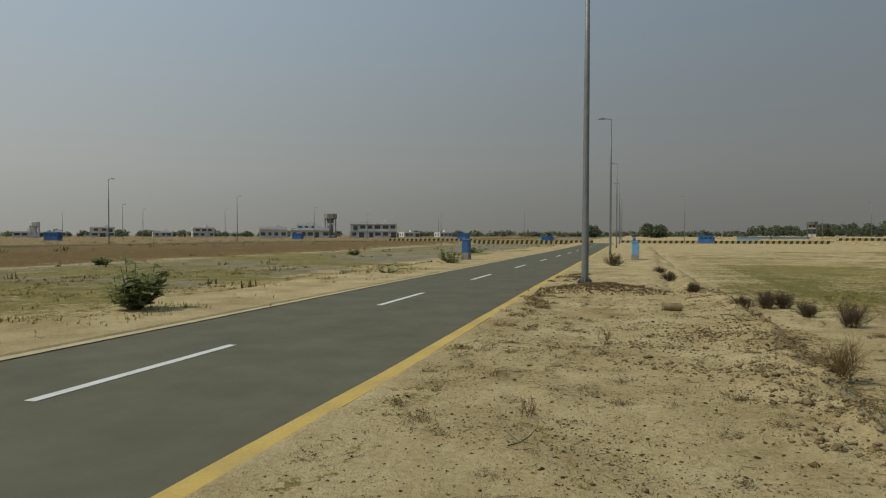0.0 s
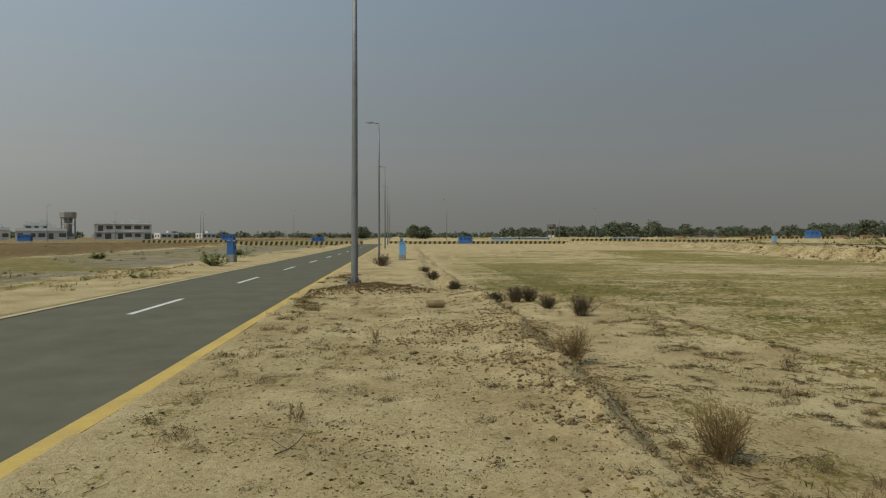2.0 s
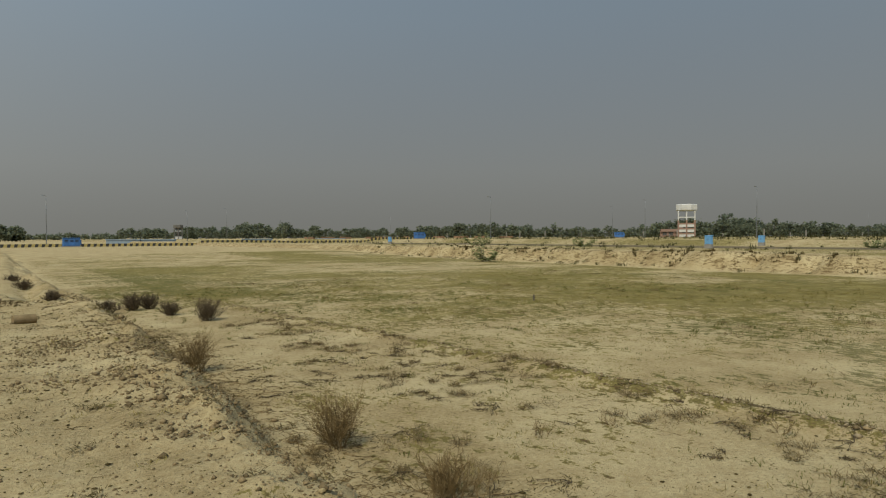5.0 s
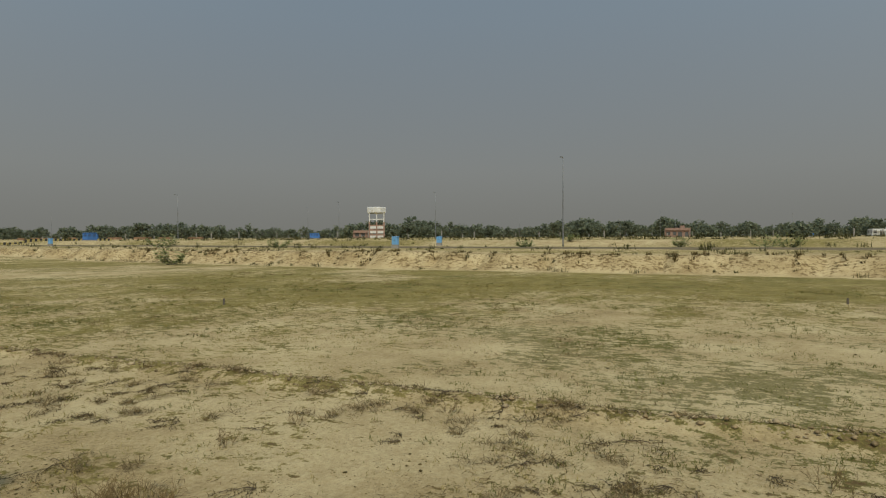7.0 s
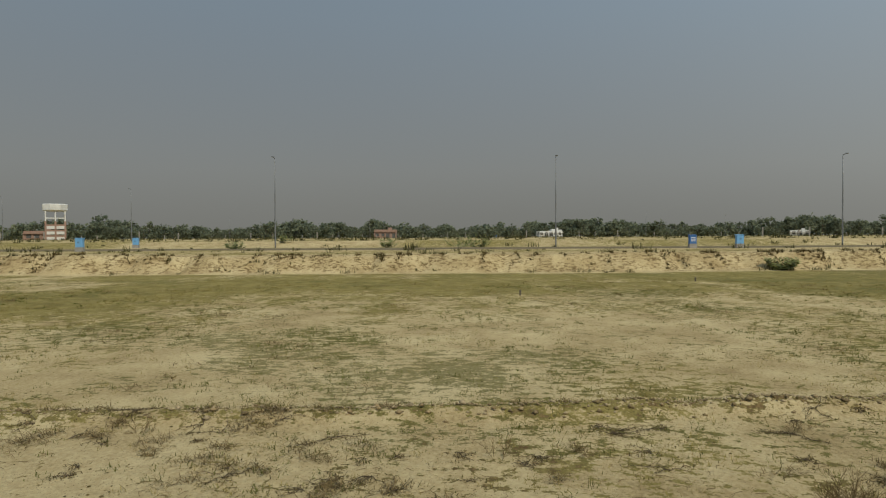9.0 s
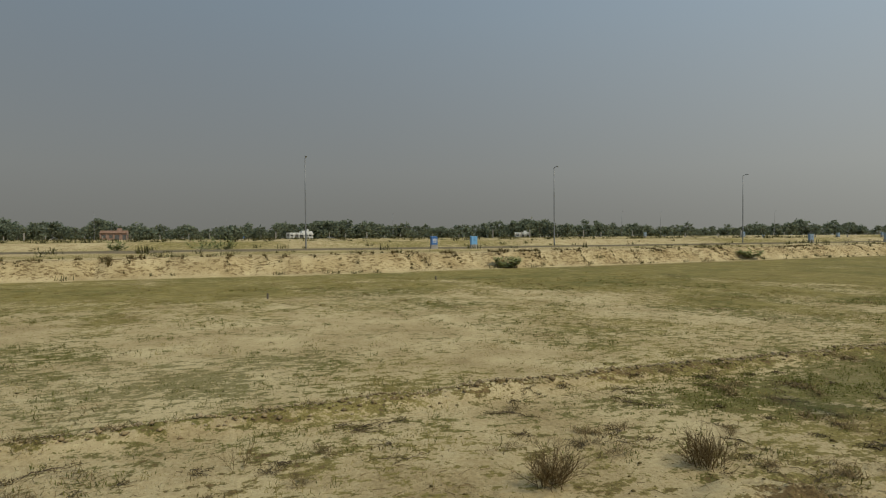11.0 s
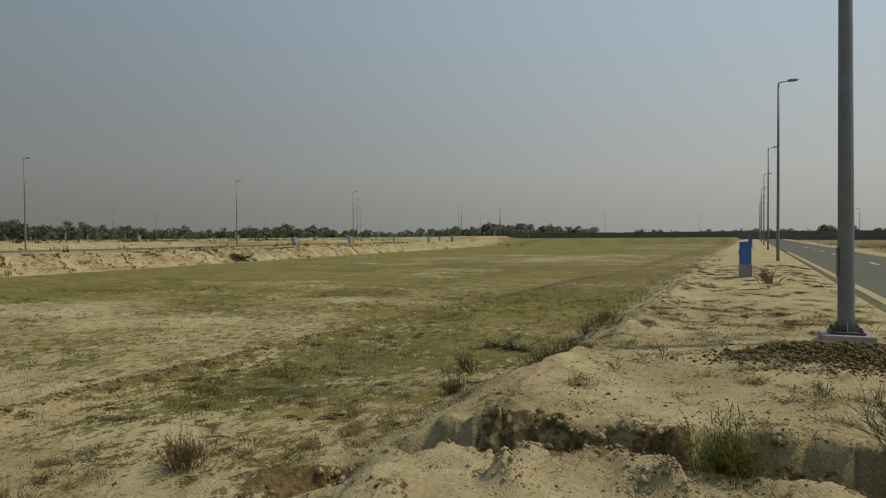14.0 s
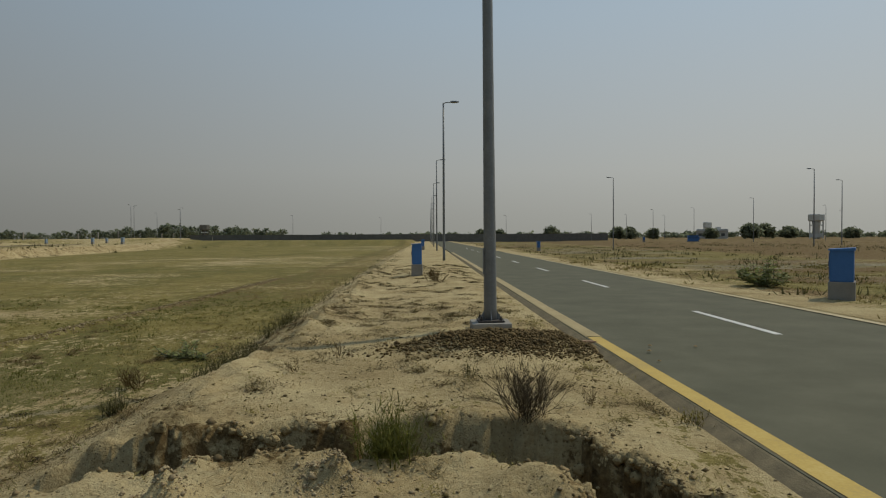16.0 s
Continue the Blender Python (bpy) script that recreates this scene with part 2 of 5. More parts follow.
M_SPOIL = vary_island(mat("dark_spoil_earth", ((0.085, 0.058, 0.026), (0.195, 0.138, 0.066)), 7, 0.95, 0.3, 60, spec=0.1), 0.35)
M_LITTER = vary_island(mat("dark_plant_litter", ((0.074, 0.054, 0.020), (0.142, 0.106, 0.043)), 7, 0.95, 0.0, spec=0.1), 0.4)
M_BRICK = vary(mat("clay_brick", ((0.20, 0.115, 0.065), (0.32, 0.20, 0.12)), 9, 0.9, 0.3, 40, obj=True), 0.2)
M_PLASTER = mat("grey_plaster", ((0.48, 0.475, 0.45), (0.62, 0.61, 0.58)), 0.5, 0.9, 0.2, 6, 3)
M_WHITEWALL = mat("white_plaster", ((0.50, 0.49, 0.45), (0.66, 0.65, 0.61)), 0.5, 0.85, 0.1, 6, 3)
M_REDWALL = mat("red_brickwork", ((0.24, 0.15, 0.11), (0.34, 0.23, 0.175)), 0.8, 0.9, 0.2, 6, 3)
M_OPENING = mat("dark_interior", ((0.07, 0.07, 0.068), (0.12, 0.12, 0.115)), 1, 0.8, 0.0)


# ---- mesh helpers ----
class Buf:
    """Vertices and faces of one mesh in the making."""

    def __init__(self):
        self.v, self.f = [], []

    def add(self, vs, fs):
        k = len(self.v)
        self.v += [tuple(p) for p in vs]
        self.f += [tuple(i + k for i in f) for f in fs]
        return self

    def box(self, x0, y0, z0, x1, y1, z1):
        return self.add([(x0, y0, z0), (x1, y0, z0), (x1, y1, z0), (x0, y1, z0), (x0, y0, z1), (x1, y0, z1), (x1, y1, z1), (x0, y1, z1)],
                        [(3, 2, 1, 0), (4, 5, 6, 7), (0, 1, 5, 4), (1, 2, 6, 5), (2, 3, 7, 6), (3, 0, 4, 7)])

    def tube(self, pts, radii, sides=6, cap=True):
        pts = [Vector(p) for p in pts]
        rings = []
        for k, p in enumerate(pts):
            d = (pts[min(k + 1, len(pts) - 1)] - pts[max(k - 1, 0)]).normalized()
            a = d.orthogonal().normalized()
            c = d.cross(a)
            r = radii[k] if not isinstance(radii, (int, float)) else radii
            rings += [p + (a * math.cos(2 * math.pi * s / sides) + c * math.sin(2 * math.pi * s / sides)) * r for s in range(sides)]
        fs = [(k * sides + s, k * sides + (s + 1) % sides, (k + 1) * sides + (s + 1) % sides, (k + 1) * sides + s) for k in range(len(pts) - 1) for s in range(sides)]
        if cap:
            fs += [tuple(range(sides - 1, -1, -1)), tuple(range((len(pts) - 1) * sides, len(pts) * sides))]
        return self.add(rings, fs)

    def lump(self, x, y, z, r, squash=0.7, rnd=random):
        """A small irregular eight-faced clod."""
        d = [(1, 0, 0), (0, 1, 0), (-1, 0, 0), (0, -1, 0), (0, 0, 1), (0, 0, -0.6)]
        t = rnd.uniform(0, 1.57)
        ct, st = math.cos(t), math.sin(t)
        vs = []
        for a, b, c in d:
            q = r * rnd.uniform(0.65, 1.25)
            vs.append((x + (a * ct - b * st) * q, y + (a * st + b * ct) * q, z + c * q * squash))
        return self.add(vs, [(0, 1, 4), (1, 2, 4), (2, 3, 4), (3, 0, 4), (1, 0, 5), (2, 1, 5), (3, 2, 5), (0, 3, 5)])

    def leaf(self, base, along, side, length, width, fold=0.15):
        """A folded oval leaf of four triangles either side of its midrib."""
        a, s = Vector(along).normalized(), Vector(side).normalized()
        nrm = a.cross(s)
        b = Vector(base)
        mid1, mid2, tip = b + a * length * 0.35 - nrm * fold * width * 0.3, b + a * length * 0.75 - nrm * fold * width * 0.5, b + a * length
        vs = [b, mid1 + s * width * 0.5 + nrm * fold * width, mid2 + s * width * 0.38 + nrm * fold * width, tip,
              mid2 - s * width * 0.38 + nrm * fold * width, mid1 - s * width * 0.5 + nrm * fold * width, mid1, mid2]
        return self.add(vs, [(0, 6, 1), (1, 6, 7, 2), (2, 7, 3), (0, 5, 6), (5, 4, 7, 6), (4, 3, 7)])

    def blade(self, base, along, width):
        b, a = Vector(base), Vector(along)
        s = Vector((-a.y, a.x, 0))
        s = s.normalized() * width if s.length > 1e-5 else Vector((width, 0, 0))
        return self.add([b - s, b + s, b + a * 0.6 + s * 0.6, b + a], [(0, 1, 2), (0, 2, 3)])

    def mesh(self, name, material, smooth=False):
        me = bpy.data.meshes.new(name)
        me.from_pydata(self.v, [], self.f)
        me.materials.append(material)
        if smooth:
            me.polygons.foreach_set("use_smooth", [True] * len(me.polygons))
        me.update()
        return me

    def part(self, name, material, parent=None, label="", smooth=False):
        ob = new(name, self.mesh(name, material, smooth))
        if parent is not None:
            ob.parent = parent
        return tagged(ob, label)


def bevelled(buf, width=0.01, segments=2):
    """Round off the edges of a mesh in the making."""
    bm = bmesh.new()
    vs = [bm.verts.new(v) for v in buf.v]
    for f in buf.f:
        bm.faces.new([vs[i] for i in f])
    bmesh.ops.bevel(bm, geom=bm.edges[:], offset=width, segments=segments, affect="EDGES", profile=0.6)
    out = Buf()
    bm.verts.index_update()
    out.v, out.f = [tuple(v.co) for v in bm.verts], [tuple(v.index for v in f.verts) for f in bm.faces]
    bm.free()
    return out


def thing(name, m, label, category, group="", kind=""):
    ob = new(name)
    ob.matrix_world = m
    return tagged(ob, label, category, group, kind)


# ---- ground ----
def lerp_table(y, table):
    return np.interp(y, [a for a, _ in table], [b for _, b in table])


def step(a, b, x):
    t = np.clip((x - a) / (b - a), 0, 1)
    return t * t * (3 - 2 * t)


def east_shift(y):
    """How far the east edge of the asphalt has moved at y."""
    return np.interp(y, [-40, -12, -3, 3, 6, 18, 60], [-0.02, 0.02, 0.0, 0.0, 0.05, 0.0, 0.10])


VERGE_EDGE = [(-60.08, 2.6), (-22.08, 2.16), (-12.08, 1.87), (-9.08, 1.91), (-6.58, 2.11), (-4.59, 1.99), (-2.1, 1.72), (1.9, 1.57), (3.92, 1.55), (6.93, 1.74), (10.93, 2.1), (16.94, 1.99), (32.96, 1.8), (54.95, 2.34)]
BANK_FOOT = [(-239.72, 88.9), (-169.84, 66.53), (-109.94, 46.25), (-77.02, 42.02), (-39.09, 36.13), (-17.15, 33.76), (-8.2, 32.73), (19.61, 32.14), (35.55, 33.37), (59.5, 35.22)]
RIDGE = [(-60.07, 6.68), (-22.06, 6.88), (-13.09, 7.16), (-6.1, 7.15), (-2.1, 6.91), (0.9, 6.68), (3.84, 6.59), (9.25, 6.4), (11.86, 6.15), (21.88, 5.51)]
DITCH = [(3.22, -4.0), (2.4, -4.34), (1.6, -4.58), (0.8, -4.73), (0.11, -4.76), (-0.44, -4.72), (-0.8, -4.43), (-1.05, -3.88), (-1.3, -3.28), (-1.5, -2.69)]


class Waves:
    """Cheap value noise on a lattice, smooth and seeded, for arrays."""

    def __init__(self, seed):
        self.g = np.random.RandomState(seed).rand(256, 256)

    def __call__(self, x, y, size, octaves=3):
        out, amp, tot = 0, 1.0, 0
        for k in range(octaves):
            u, v = x / size * 2**k + 17.3 * k, y / size * 2**k + 5.1 * k
            i, j = np.floor(u).astype(int), np.floor(v).astype(int)
            a, b = u - i, v - j
            a, b = a * a * (3 - 2 * a), b * b * (3 - 2 * b)
            g = self.g
            q = (g[i % 256, j % 256] * (1 - a) + g[(i + 1) % 256, j % 256] * a) * (1 - b) + (g[i % 256, (j + 1) % 256] * (1 - a) + g[(i + 1) % 256, (j + 1) % 256] * a) * b
            out, tot, amp = out + amp * (q - 0.5), tot + amp, amp * 0.5
        return out / tot * 2


W1, W2, W3 = Waves(1), Waves(2), Waves(3)


def ditch_distance(x, y):
    best = np.full(np.shape(x), 9.0)
    for (ax, ay), (bx, by) in zip(DITCH, DITCH[1:]):
        dx, dy = bx - ax, by - ay
        t = np.clip(((x - ax) * dx + (y - ay) * dy) / (dx * dx + dy * dy), 0, 1)
        best = np.minimum(best, np.hypot(x - ax - t * dx, y - ay - t * dy))
    return best


def bump_at(x, y, cx, cy, rx, ry, h):
    return h * np.exp(-(((x - cx) / rx) ** 2 + ((y - cy) / ry) ** 2))


def ground_height(x, y, fine=True):
    x, y = np.asarray(x, float), np.asarray(y, float)
    wob = W1(x, y, 3.0, 4)
    xe = lerp_table(y, VERGE_EDGE) + 0.28 * W2(x * 0.3, y, 1.6, 4)
    wide = np.where(y < -1, 1.25, 0.8) + 0.25 * W3(x, y, 2.2, 2)
    drop = step(xe, xe + wide, x)
    verge = -0.002 + 0.010 * step(1, 2.5, y) - 0.06 * step(-1, -3, y) * (1 - step(-2.1, -1.2, x)) + 0.035 * wob * step(-2.1, -0.8, x)
    verge = verge + 0.05 * step(xe - 1.0, xe - 0.1, x) + 0.045 * W2(x, y, 0.5, 3) * step(-2.0, -1.2, x)
    verge = verge + 0.05 * np.clip(W3(x, y, 0.35, 2), 0, 1) * step(xe - 1.3, xe - 0.3, x)
    verge = verge - 0.06 * step(-3, -8, y) * step(-0.2, 2.0, x)
    field = -0.42 + 0.03 * W1(x, y, 6.0, 3) + 0.012 * W2(x, y, 0.5, 3)
    xr = lerp_table(y, RIDGE)
    field = field + (0.12 + 0.05 * W2(x, y, 0.5, 3)) * np.exp(-((x - xr) / 0.22) ** 2) * np.clip(1 - np.abs(y + 4) / 26, 0, 1)
    z = verge * (1 - drop) + field * drop
    # loose rubble along the lip of the verge
    lip = np.exp(-((x - xe - 0.1) / 0.35) ** 2)
    z = z + lip * (0.13 * W3(x, y, 0.24, 3) + 0.05 * W2(x, y, 0.6, 2))
    # the field's north end climbs gently
    z = z + 0.32 * step(50, 66, y + 3 * W1(x, y, 9, 2)) * drop
    z = z + 1.15 * step(-150, -157, y + 0.06 * (x - 2) + 5 * W1(x, y, 14, 3)) * step(2.6, 6.0, x)
    # eroded bank beyond the field
    xb = lerp_table(y, BANK_FOOT) + 0.45 * W2(x * 0.15, y, 4.0, 3)
    gully = 0.5 + 0.5 * np.sin(y * 1.5 + 6 * W1(x * 0.1, y, 5, 3))
    up = step(xb, xb + 1.5 + 0.5 * gully, x)
    z = z + up * (0.92 - 0.3 * step(50, 66, y)) - 0.22 * gully**10 * up * (1 - up) * 4 + 0.035 * W3(x, y, 0.8, 3) * up * (1 - up) * 4
    z = z - 0.25 * step(xb + 6, xb + 28, x) + 0.08 * up * W3(x, y, 5, 3)
    z = z + 0.68 * step(75, 78, x + 1.5 * W2(x, y, 6, 2)) * step(-150, -110, y)
    z = z + 0.12 * step(118, 124, x + 3 * W2(x, y, 12, 2)) * step(-170, -110, y)
    # west of the road: a sunken plot and its bank
    west = step(-9.8, -11.8, x + 0.6 * W2(x, y, 2.5, 3))
    z = np.where(x < -5, -0.004 + 0.05 * wob * step(-7.9, -9.2, x), z)
    z = z - 0.30 * west + west * 0.06 * W1(x, y, 4, 3)
    wb = 34.5 - 0.045 * (y - 28) * (y > 0) + np.where(y < 0, 0.06 * -y, 0) + 1.2 * W3(x * 0.1, y, 5, 3)
    z = z + step(wb, wb + 3.0, -x) * np.where(y > 0, 0.62, 0.35)
    z = z + 0.10 * W3(x, y, 14, 3) * step(12, 30, -x)
    # under the carriageway
    west_edge = -7.49 + np.interp(y, [-10, 5, 20, 60], [0.0, 0.42, 0.46, 0.72])
    z = np.where((x > west_edge) & (x < -2.14 + east_shift(y) - 0.14 * step(-3, 2, y)), np.minimum(z, -0.07), z)
    # spoil heaps at the two nearest lamp posts
    z = z + bump_at(x, y, -0.75, 16.6, 1.0, 0.45, 0.20) + bump_at(x, y, -0.1, 16.9, 0.6, 0.35, 0.10)
    z = z + bump_at(x, y, -1.05, -8.45, 0.85, 0.36, 0.20) + bump_at(x, y, -0.35, -8.4, 0.5, 0.3, 0.10) + bump_at(x, y, -1.7, -8.6, 0.35, 0.3, 0.10)
    # an eroded ditch across the verge
    d = ditch_distance(x, y) + 0.14 * W1(x, y, 0.8, 2) + 0.17 * W2(x, y, 0.36, 3) + 0.13 * W3(x, y, 0.17, 3)
    cut = (1 - step(0.29, 0.35, d)) * 0.8 + (1 - step(0.08, 0.35, d)) * 0.2
    z = z - cut * 0.72 * (1 - step(2.5, 3.5, x)) + 0.05 * np.exp(-((d - 0.5) / 0.15) ** 2)
    z = z + (0.075 * W3(x, y, 0.16, 3) + 0.06 * W2(x, y, 0.33, 3)) * (1 - step(0.35, 1.0, d)) * (x > -1.9)
    z = z + bump_at(x, y, 0.56, -3.90, 0.19, 0.12, 0.20) * (0.8 + 0.9 * W2(x, y, 0.14, 3)) + bump_at(x, y, 1.40, -3.68, 0.16, 0.12, 0.16) * (0.8 + 0.9 * W2(x, y, 0.14, 3)) + bump_at(x, y, -0.45, -3.85, 0.28, 0.16, 0.10)
    # a shallow rut along the verge to the north
    rut = np.exp(-((x - 1.18 - 0.035 * (y - 15) - 0.12 * W2(x * 0, y, 3, 2)) / 0.28) ** 2) * step(16.5, 19, y) * (1 - step(60, 80, y))
    z = z - 0.16 * rut
    far = step(150, 900, np.hypot(x, y))
    return z * (1 - far) + 0.1 * far


def at_ground(x, y):
    return float(ground_height(np.array([x]), np.array([y]))[0])


def lines(spans, far=3800.0):
    """Grid lines: (from, to, step) spans in order, then growing steps out to far on both sides."""
    out = []
    for a, b, s in spans:
        out += list(np.arange(a, b - s * 0.5, s))
    out.append(spans[-1][1])
    lo, s = out[0], spans[0][2]
    while lo > -far:
        s *= 1.09
        lo -= s
        out.insert(0, lo)
    hi, s = out[-1], spans[-1][2]
    while hi < far:
        s *= 1.09
        hi += s
        out.append(hi)
    return np.array(out)


GX = lines([(-13, -7.65, 0.16), (-7.65, -6.75, 0.05), (-6.75, -2.7, 0.2025), (-2.7, 4.0, 0.05), (4.0, 8.5, 0.11), (8.5, 30, 0.5), (30, 40, 0.2)])
GY = lines([(-60, -16, 0.32), (-16, -6.5, 0.10), (-6.5, -2.8, 0.045), (-2.8, 2.6, 0.2), (2.6, 9, 0.07), (9, 20, 0.11), (20, 60, 0.32)])
XX, YY = np.meshgrid(GX, GY)
ZZ = ground_height(XX, YY)
ny, nx = XX.shape
me = bpy.data.meshes.new("ground")
verts = np.stack([XX.ravel(), YY.ravel(), ZZ.ravel()], 1)
idx = np.arange(nx * ny).reshape(ny, nx)
quads = np.stack([idx[:-1, :-1], idx[:-1, 1:], idx[1:, 1:], idx[1:, :-1]], -1).reshape(-1, 4)
me.vertices.add(len(verts))
me.vertices.foreach_set("co", verts.ravel())
me.loops.add(quads.size)
me.loops.foreach_set("vertex_index", quads.ravel())
me.polygons.add(len(quads))
me.polygons.foreach_set("loop_start", np.arange(0, quads.size, 4))
me.polygons.foreach_set("use_smooth", np.ones(len(quads), bool))
me.update()
me.validate()


def covers(x, y):
    """How much grass, fresh green, bare earth with ditch shade, and damp silt lie on the ground, 0 to 1."""
    xe = lerp_table(y, VERGE_EDGE)
    xr = lerp_table(y, RIDGE)
    xb = lerp_table(y, BANK_FOOT)
    infield = step(xe + 0.5, xe + 1.6, x) * (1 - step(xb - 1.2, xb + 0.2, x)) * (1 - step(64, 74, y))
    big = W1(x, y, 5, 3)
    streak = W2(x * 0.35, y, 2.0, 4)
    # cover thickens southward: grass, with the self-shade of backlit blades put into it
    grass = infield * np.clip(0.47 + 0.42 * big + 0.35 * streak + 0.45 * W3(x * 0.5, y * 0.22, 6, 3) + 0.24 * step(13, 24, x) + 0.32 * step(-7, -18, y), 0.12, 1) * np.where(x < xr, 0.82 + 0.24 * step(-1.5, -5.0, y), 1.05)
    grass = grass * (1 - 0.75 * np.exp(-(((x - 12.5) / 3.2) ** 2 + ((y + 3.0) / 4.0) ** 2)))
    grass = grass * (1 - 0.45 * np.exp(-(((x - 9.5) / 2.2) ** 2 + ((y - 5.0) / 2.5) ** 2)))
    green = infield * np.clip(0.26 + 0.5 * W3(x, y, 3, 3) + 0.12 * step(-3, -8, y) + 0.10 * step(-12, -20, y), 0, 1) * np.where((x < xr) & (y > -3.5), 0.55, 1.0)
    green = green + 0.85 * np.exp(-(((x - 5.6) / 0.9) ** 2 + ((y + 7.0) / 2.6) ** 2)) + 0.25 * np.exp(-(((x - 6.1) / 0.5) ** 2 + ((y + 2.5) / 3.5) ** 2))
    green = green + 0.6 * np.exp(-(((x - 6.0) / 3.0) ** 2 + ((y - 26) / 9) ** 2)) + 0.30 * np.exp(-(((x - 9.5) / 1.8) ** 2 + ((y + 0.5) / 2.5) ** 2))
    green = green + 0.4 * np.exp(-((x - xr + 0.6) / 0.5) ** 2) * step(-9, -14, y)
    soil_and_shade = 1.1 * np.exp(-(((x + 1.0) / 0.85) ** 2 + ((y + 8.45) / 0.42) ** 2)) + 0.8 * np.exp(-(((x + 0.65) / 1.0) ** 2 + ((y - 16.5) / 0.45) ** 2))
    soil_and_shade = soil_and_shade + (0.36 + 0.2 * step(-2, -4, y)) * np.exp(-((x - xe - 0.5) / 0.5) ** 2) * np.clip(0.6 + 1.2 * W2(x, y, 0.9, 3), 0, 1.4) + infield * (x < xr) * (0.20 + 0.02 * step(-3, -7, y)) + infield * 0.30 * step(-12, -24, y) + 0.26 * step(-3.4, -5, y) * step(-2.1, -1.0, x) * (1 - step(xe, xe + 0.5, x)) * np.clip(0.5 + 2.0 * W2(x * 0.6, y, 1.8, 3), 0, 2)
    soil_and_shade = soil_and_shade + 0.32 * np.exp(-((x - xr + 0.05) / 0.22) ** 2) * step(2, -4, y) * (np.abs(y) < 30)
    # bare earth in the ditch, thickened to put its walls' shade into the colour
    soil_and_shade = soil_and_shade + 1.4 * np.exp(-((ditch_distance(x, y) - 0.08) / 0.28) ** 2) * (x > -1.9)
    grass = grass + 0.30 * np.exp(-((x - xr - 0.05) / 0.3) ** 2) * (np.abs(y) < 30)
    vergeg = step(-2.2, -1.9, x) * (1 - step(xe, xe + 0.4, x))
    grass = grass + vergeg * (0.14 + 0.18 * np.exp(-((x + 1.9) / 0.5) ** 2) + 0.25 * np.clip(W1(x, y, 1.2, 3), 0, 1))
    plateau = step(xb + 2.5, xb + 5, x)
    grass = grass + 0.20 * step(xb - 0.2, xb + 0.4, x) * (1 - plateau)
    grass = grass + plateau * np.clip(0.52 + 0.6 * W2(x, y, 11, 3), 0, 0.8)
    green = green + plateau * np.clip(0.0 + 0.3 * W1(x, y, 16, 3), 0, 0.4)
    soil_and_shade = soil_and_shade + 0.50 * step(xb - 0.2, xb + 0.4, x) * (1 - step(xb + 2.0, xb + 3, x)) + 0.28 * np.exp(-((x - xb + 0.9) / 0.7) ** 2)
    westf = step(7.6, 9.5, -x)
    grass = np.where(x < -7.5, westf * np.clip(0.22 + 0.22 * step(9, 12, -x) + 0.42 * step(0, -10, y) + 0.9 * W1(x * 0.6, y, 5, 3), 0, 1), grass)
    green = np.where(x < -7.5, westf * np.clip(0.12 + 0.16 * step(0, -10, y) + 0.35 * W2(x, y, 9, 3), 0, 1), green)
    damp = westf * np.clip(0.15 + 0.9 * step(12, 15, -x) * (1 - step(28, 33, -x)) + 0.3 * W3(x, y, 6, 3), 0, 1) * (x < -7.5)
    soil_and_shade = np.where(x < -7.5, 0.20 + 0.80 * step(30, 34, -x) * (1 - 0.35 * step(45, 60, -x)) + westf * step(-5, -14, y) * np.clip(0.28 + 0.9 * W2(x * 0.35, y, 4, 3), 0, 0.85), soil_and_shade)
    return [np.clip(a, 0, 1) for a in (grass, green, soil_and_shade, damp)]


for name, values in zip(("grass", "green", "soil_and_shade", "damp"), covers(XX, YY)):
    me.attributes.new(name, "FLOAT", "POINT").data.foreach_set("value", values.ravel().astype(np.float32))
me.materials.append(M_GROUND)
tagged(new("ground", me), "dry pale silt ground with worn grass and low eroded banks", "ground", kind="structure")

# ---- road ----
ROAD_L, ROAD_R = -7.42, -2.2
ROAD_Y = lines([(-40, 60, 1.0)], 236.0)
ROAD_Y = ROAD_Y[(ROAD_Y > -236) & (ROAD_Y < 128)]


def road_shift(x, y):
    """The carriageway narrows a little northward: how far its west edge, middle or east edge has moved at y."""
    if x > -3:
        return east_shift(y)
    return float(np.interp(y, [-10, 5, 20, 60], [0.0, 0.42, 0.46, 0.72] if x < -6.4 else [0.0, 0.18, 0.32, 0.70]))


def strip(name, xs, zs, material, ys, ragged=0.0, seed=5, smooth=False):
    """A long strip lying along the road, with uneven outer edges."""
    rnd = Waves(seed)
    b = Buf()
    for y in ys:
        for k, (x, z) in enumerate(zip(xs, zs)):
            off = ragged * float(rnd(np.array([k * 7.7]), np.array([y]), 1.3, 3)[0]) if k in (0, len(xs) - 1) else 0
            b.v.append((x + off + road_shift(x, y), y, z))
    w = len(xs)
    b.f = [(j * w + k, j * w + k + 1, (j + 1) * w + k + 1, (j + 1) * w + k) for j in range(len(ys) - 1) for k in range(w - 1)]
    return new(name, b.mesh(name, material, smooth))


tagged(strip("road", [ROAD_L - 0.12, ROAD_L, -5.0, ROAD_R - 0.02, ROAD_R + 0.02], [-0.11, -0.012, 0.012, 0.0, -0.10], M_ROAD, ROAD_Y, 0.03), "grey worn asphalt carriageway with painted lines", "road", kind="structure")
tagged(strip("road_shoulder", [-2.245, -2.20, -2.12, -1.98], [0.005, -0.01, -0.05, -0.13], M_SHOULDER, np.arange(-60, 2.5, 0.35), 0.04, 12), "crumbled dusty edge of the asphalt", "road", kind="structure")
near_y = np.arange(-60, 90, 0.35)
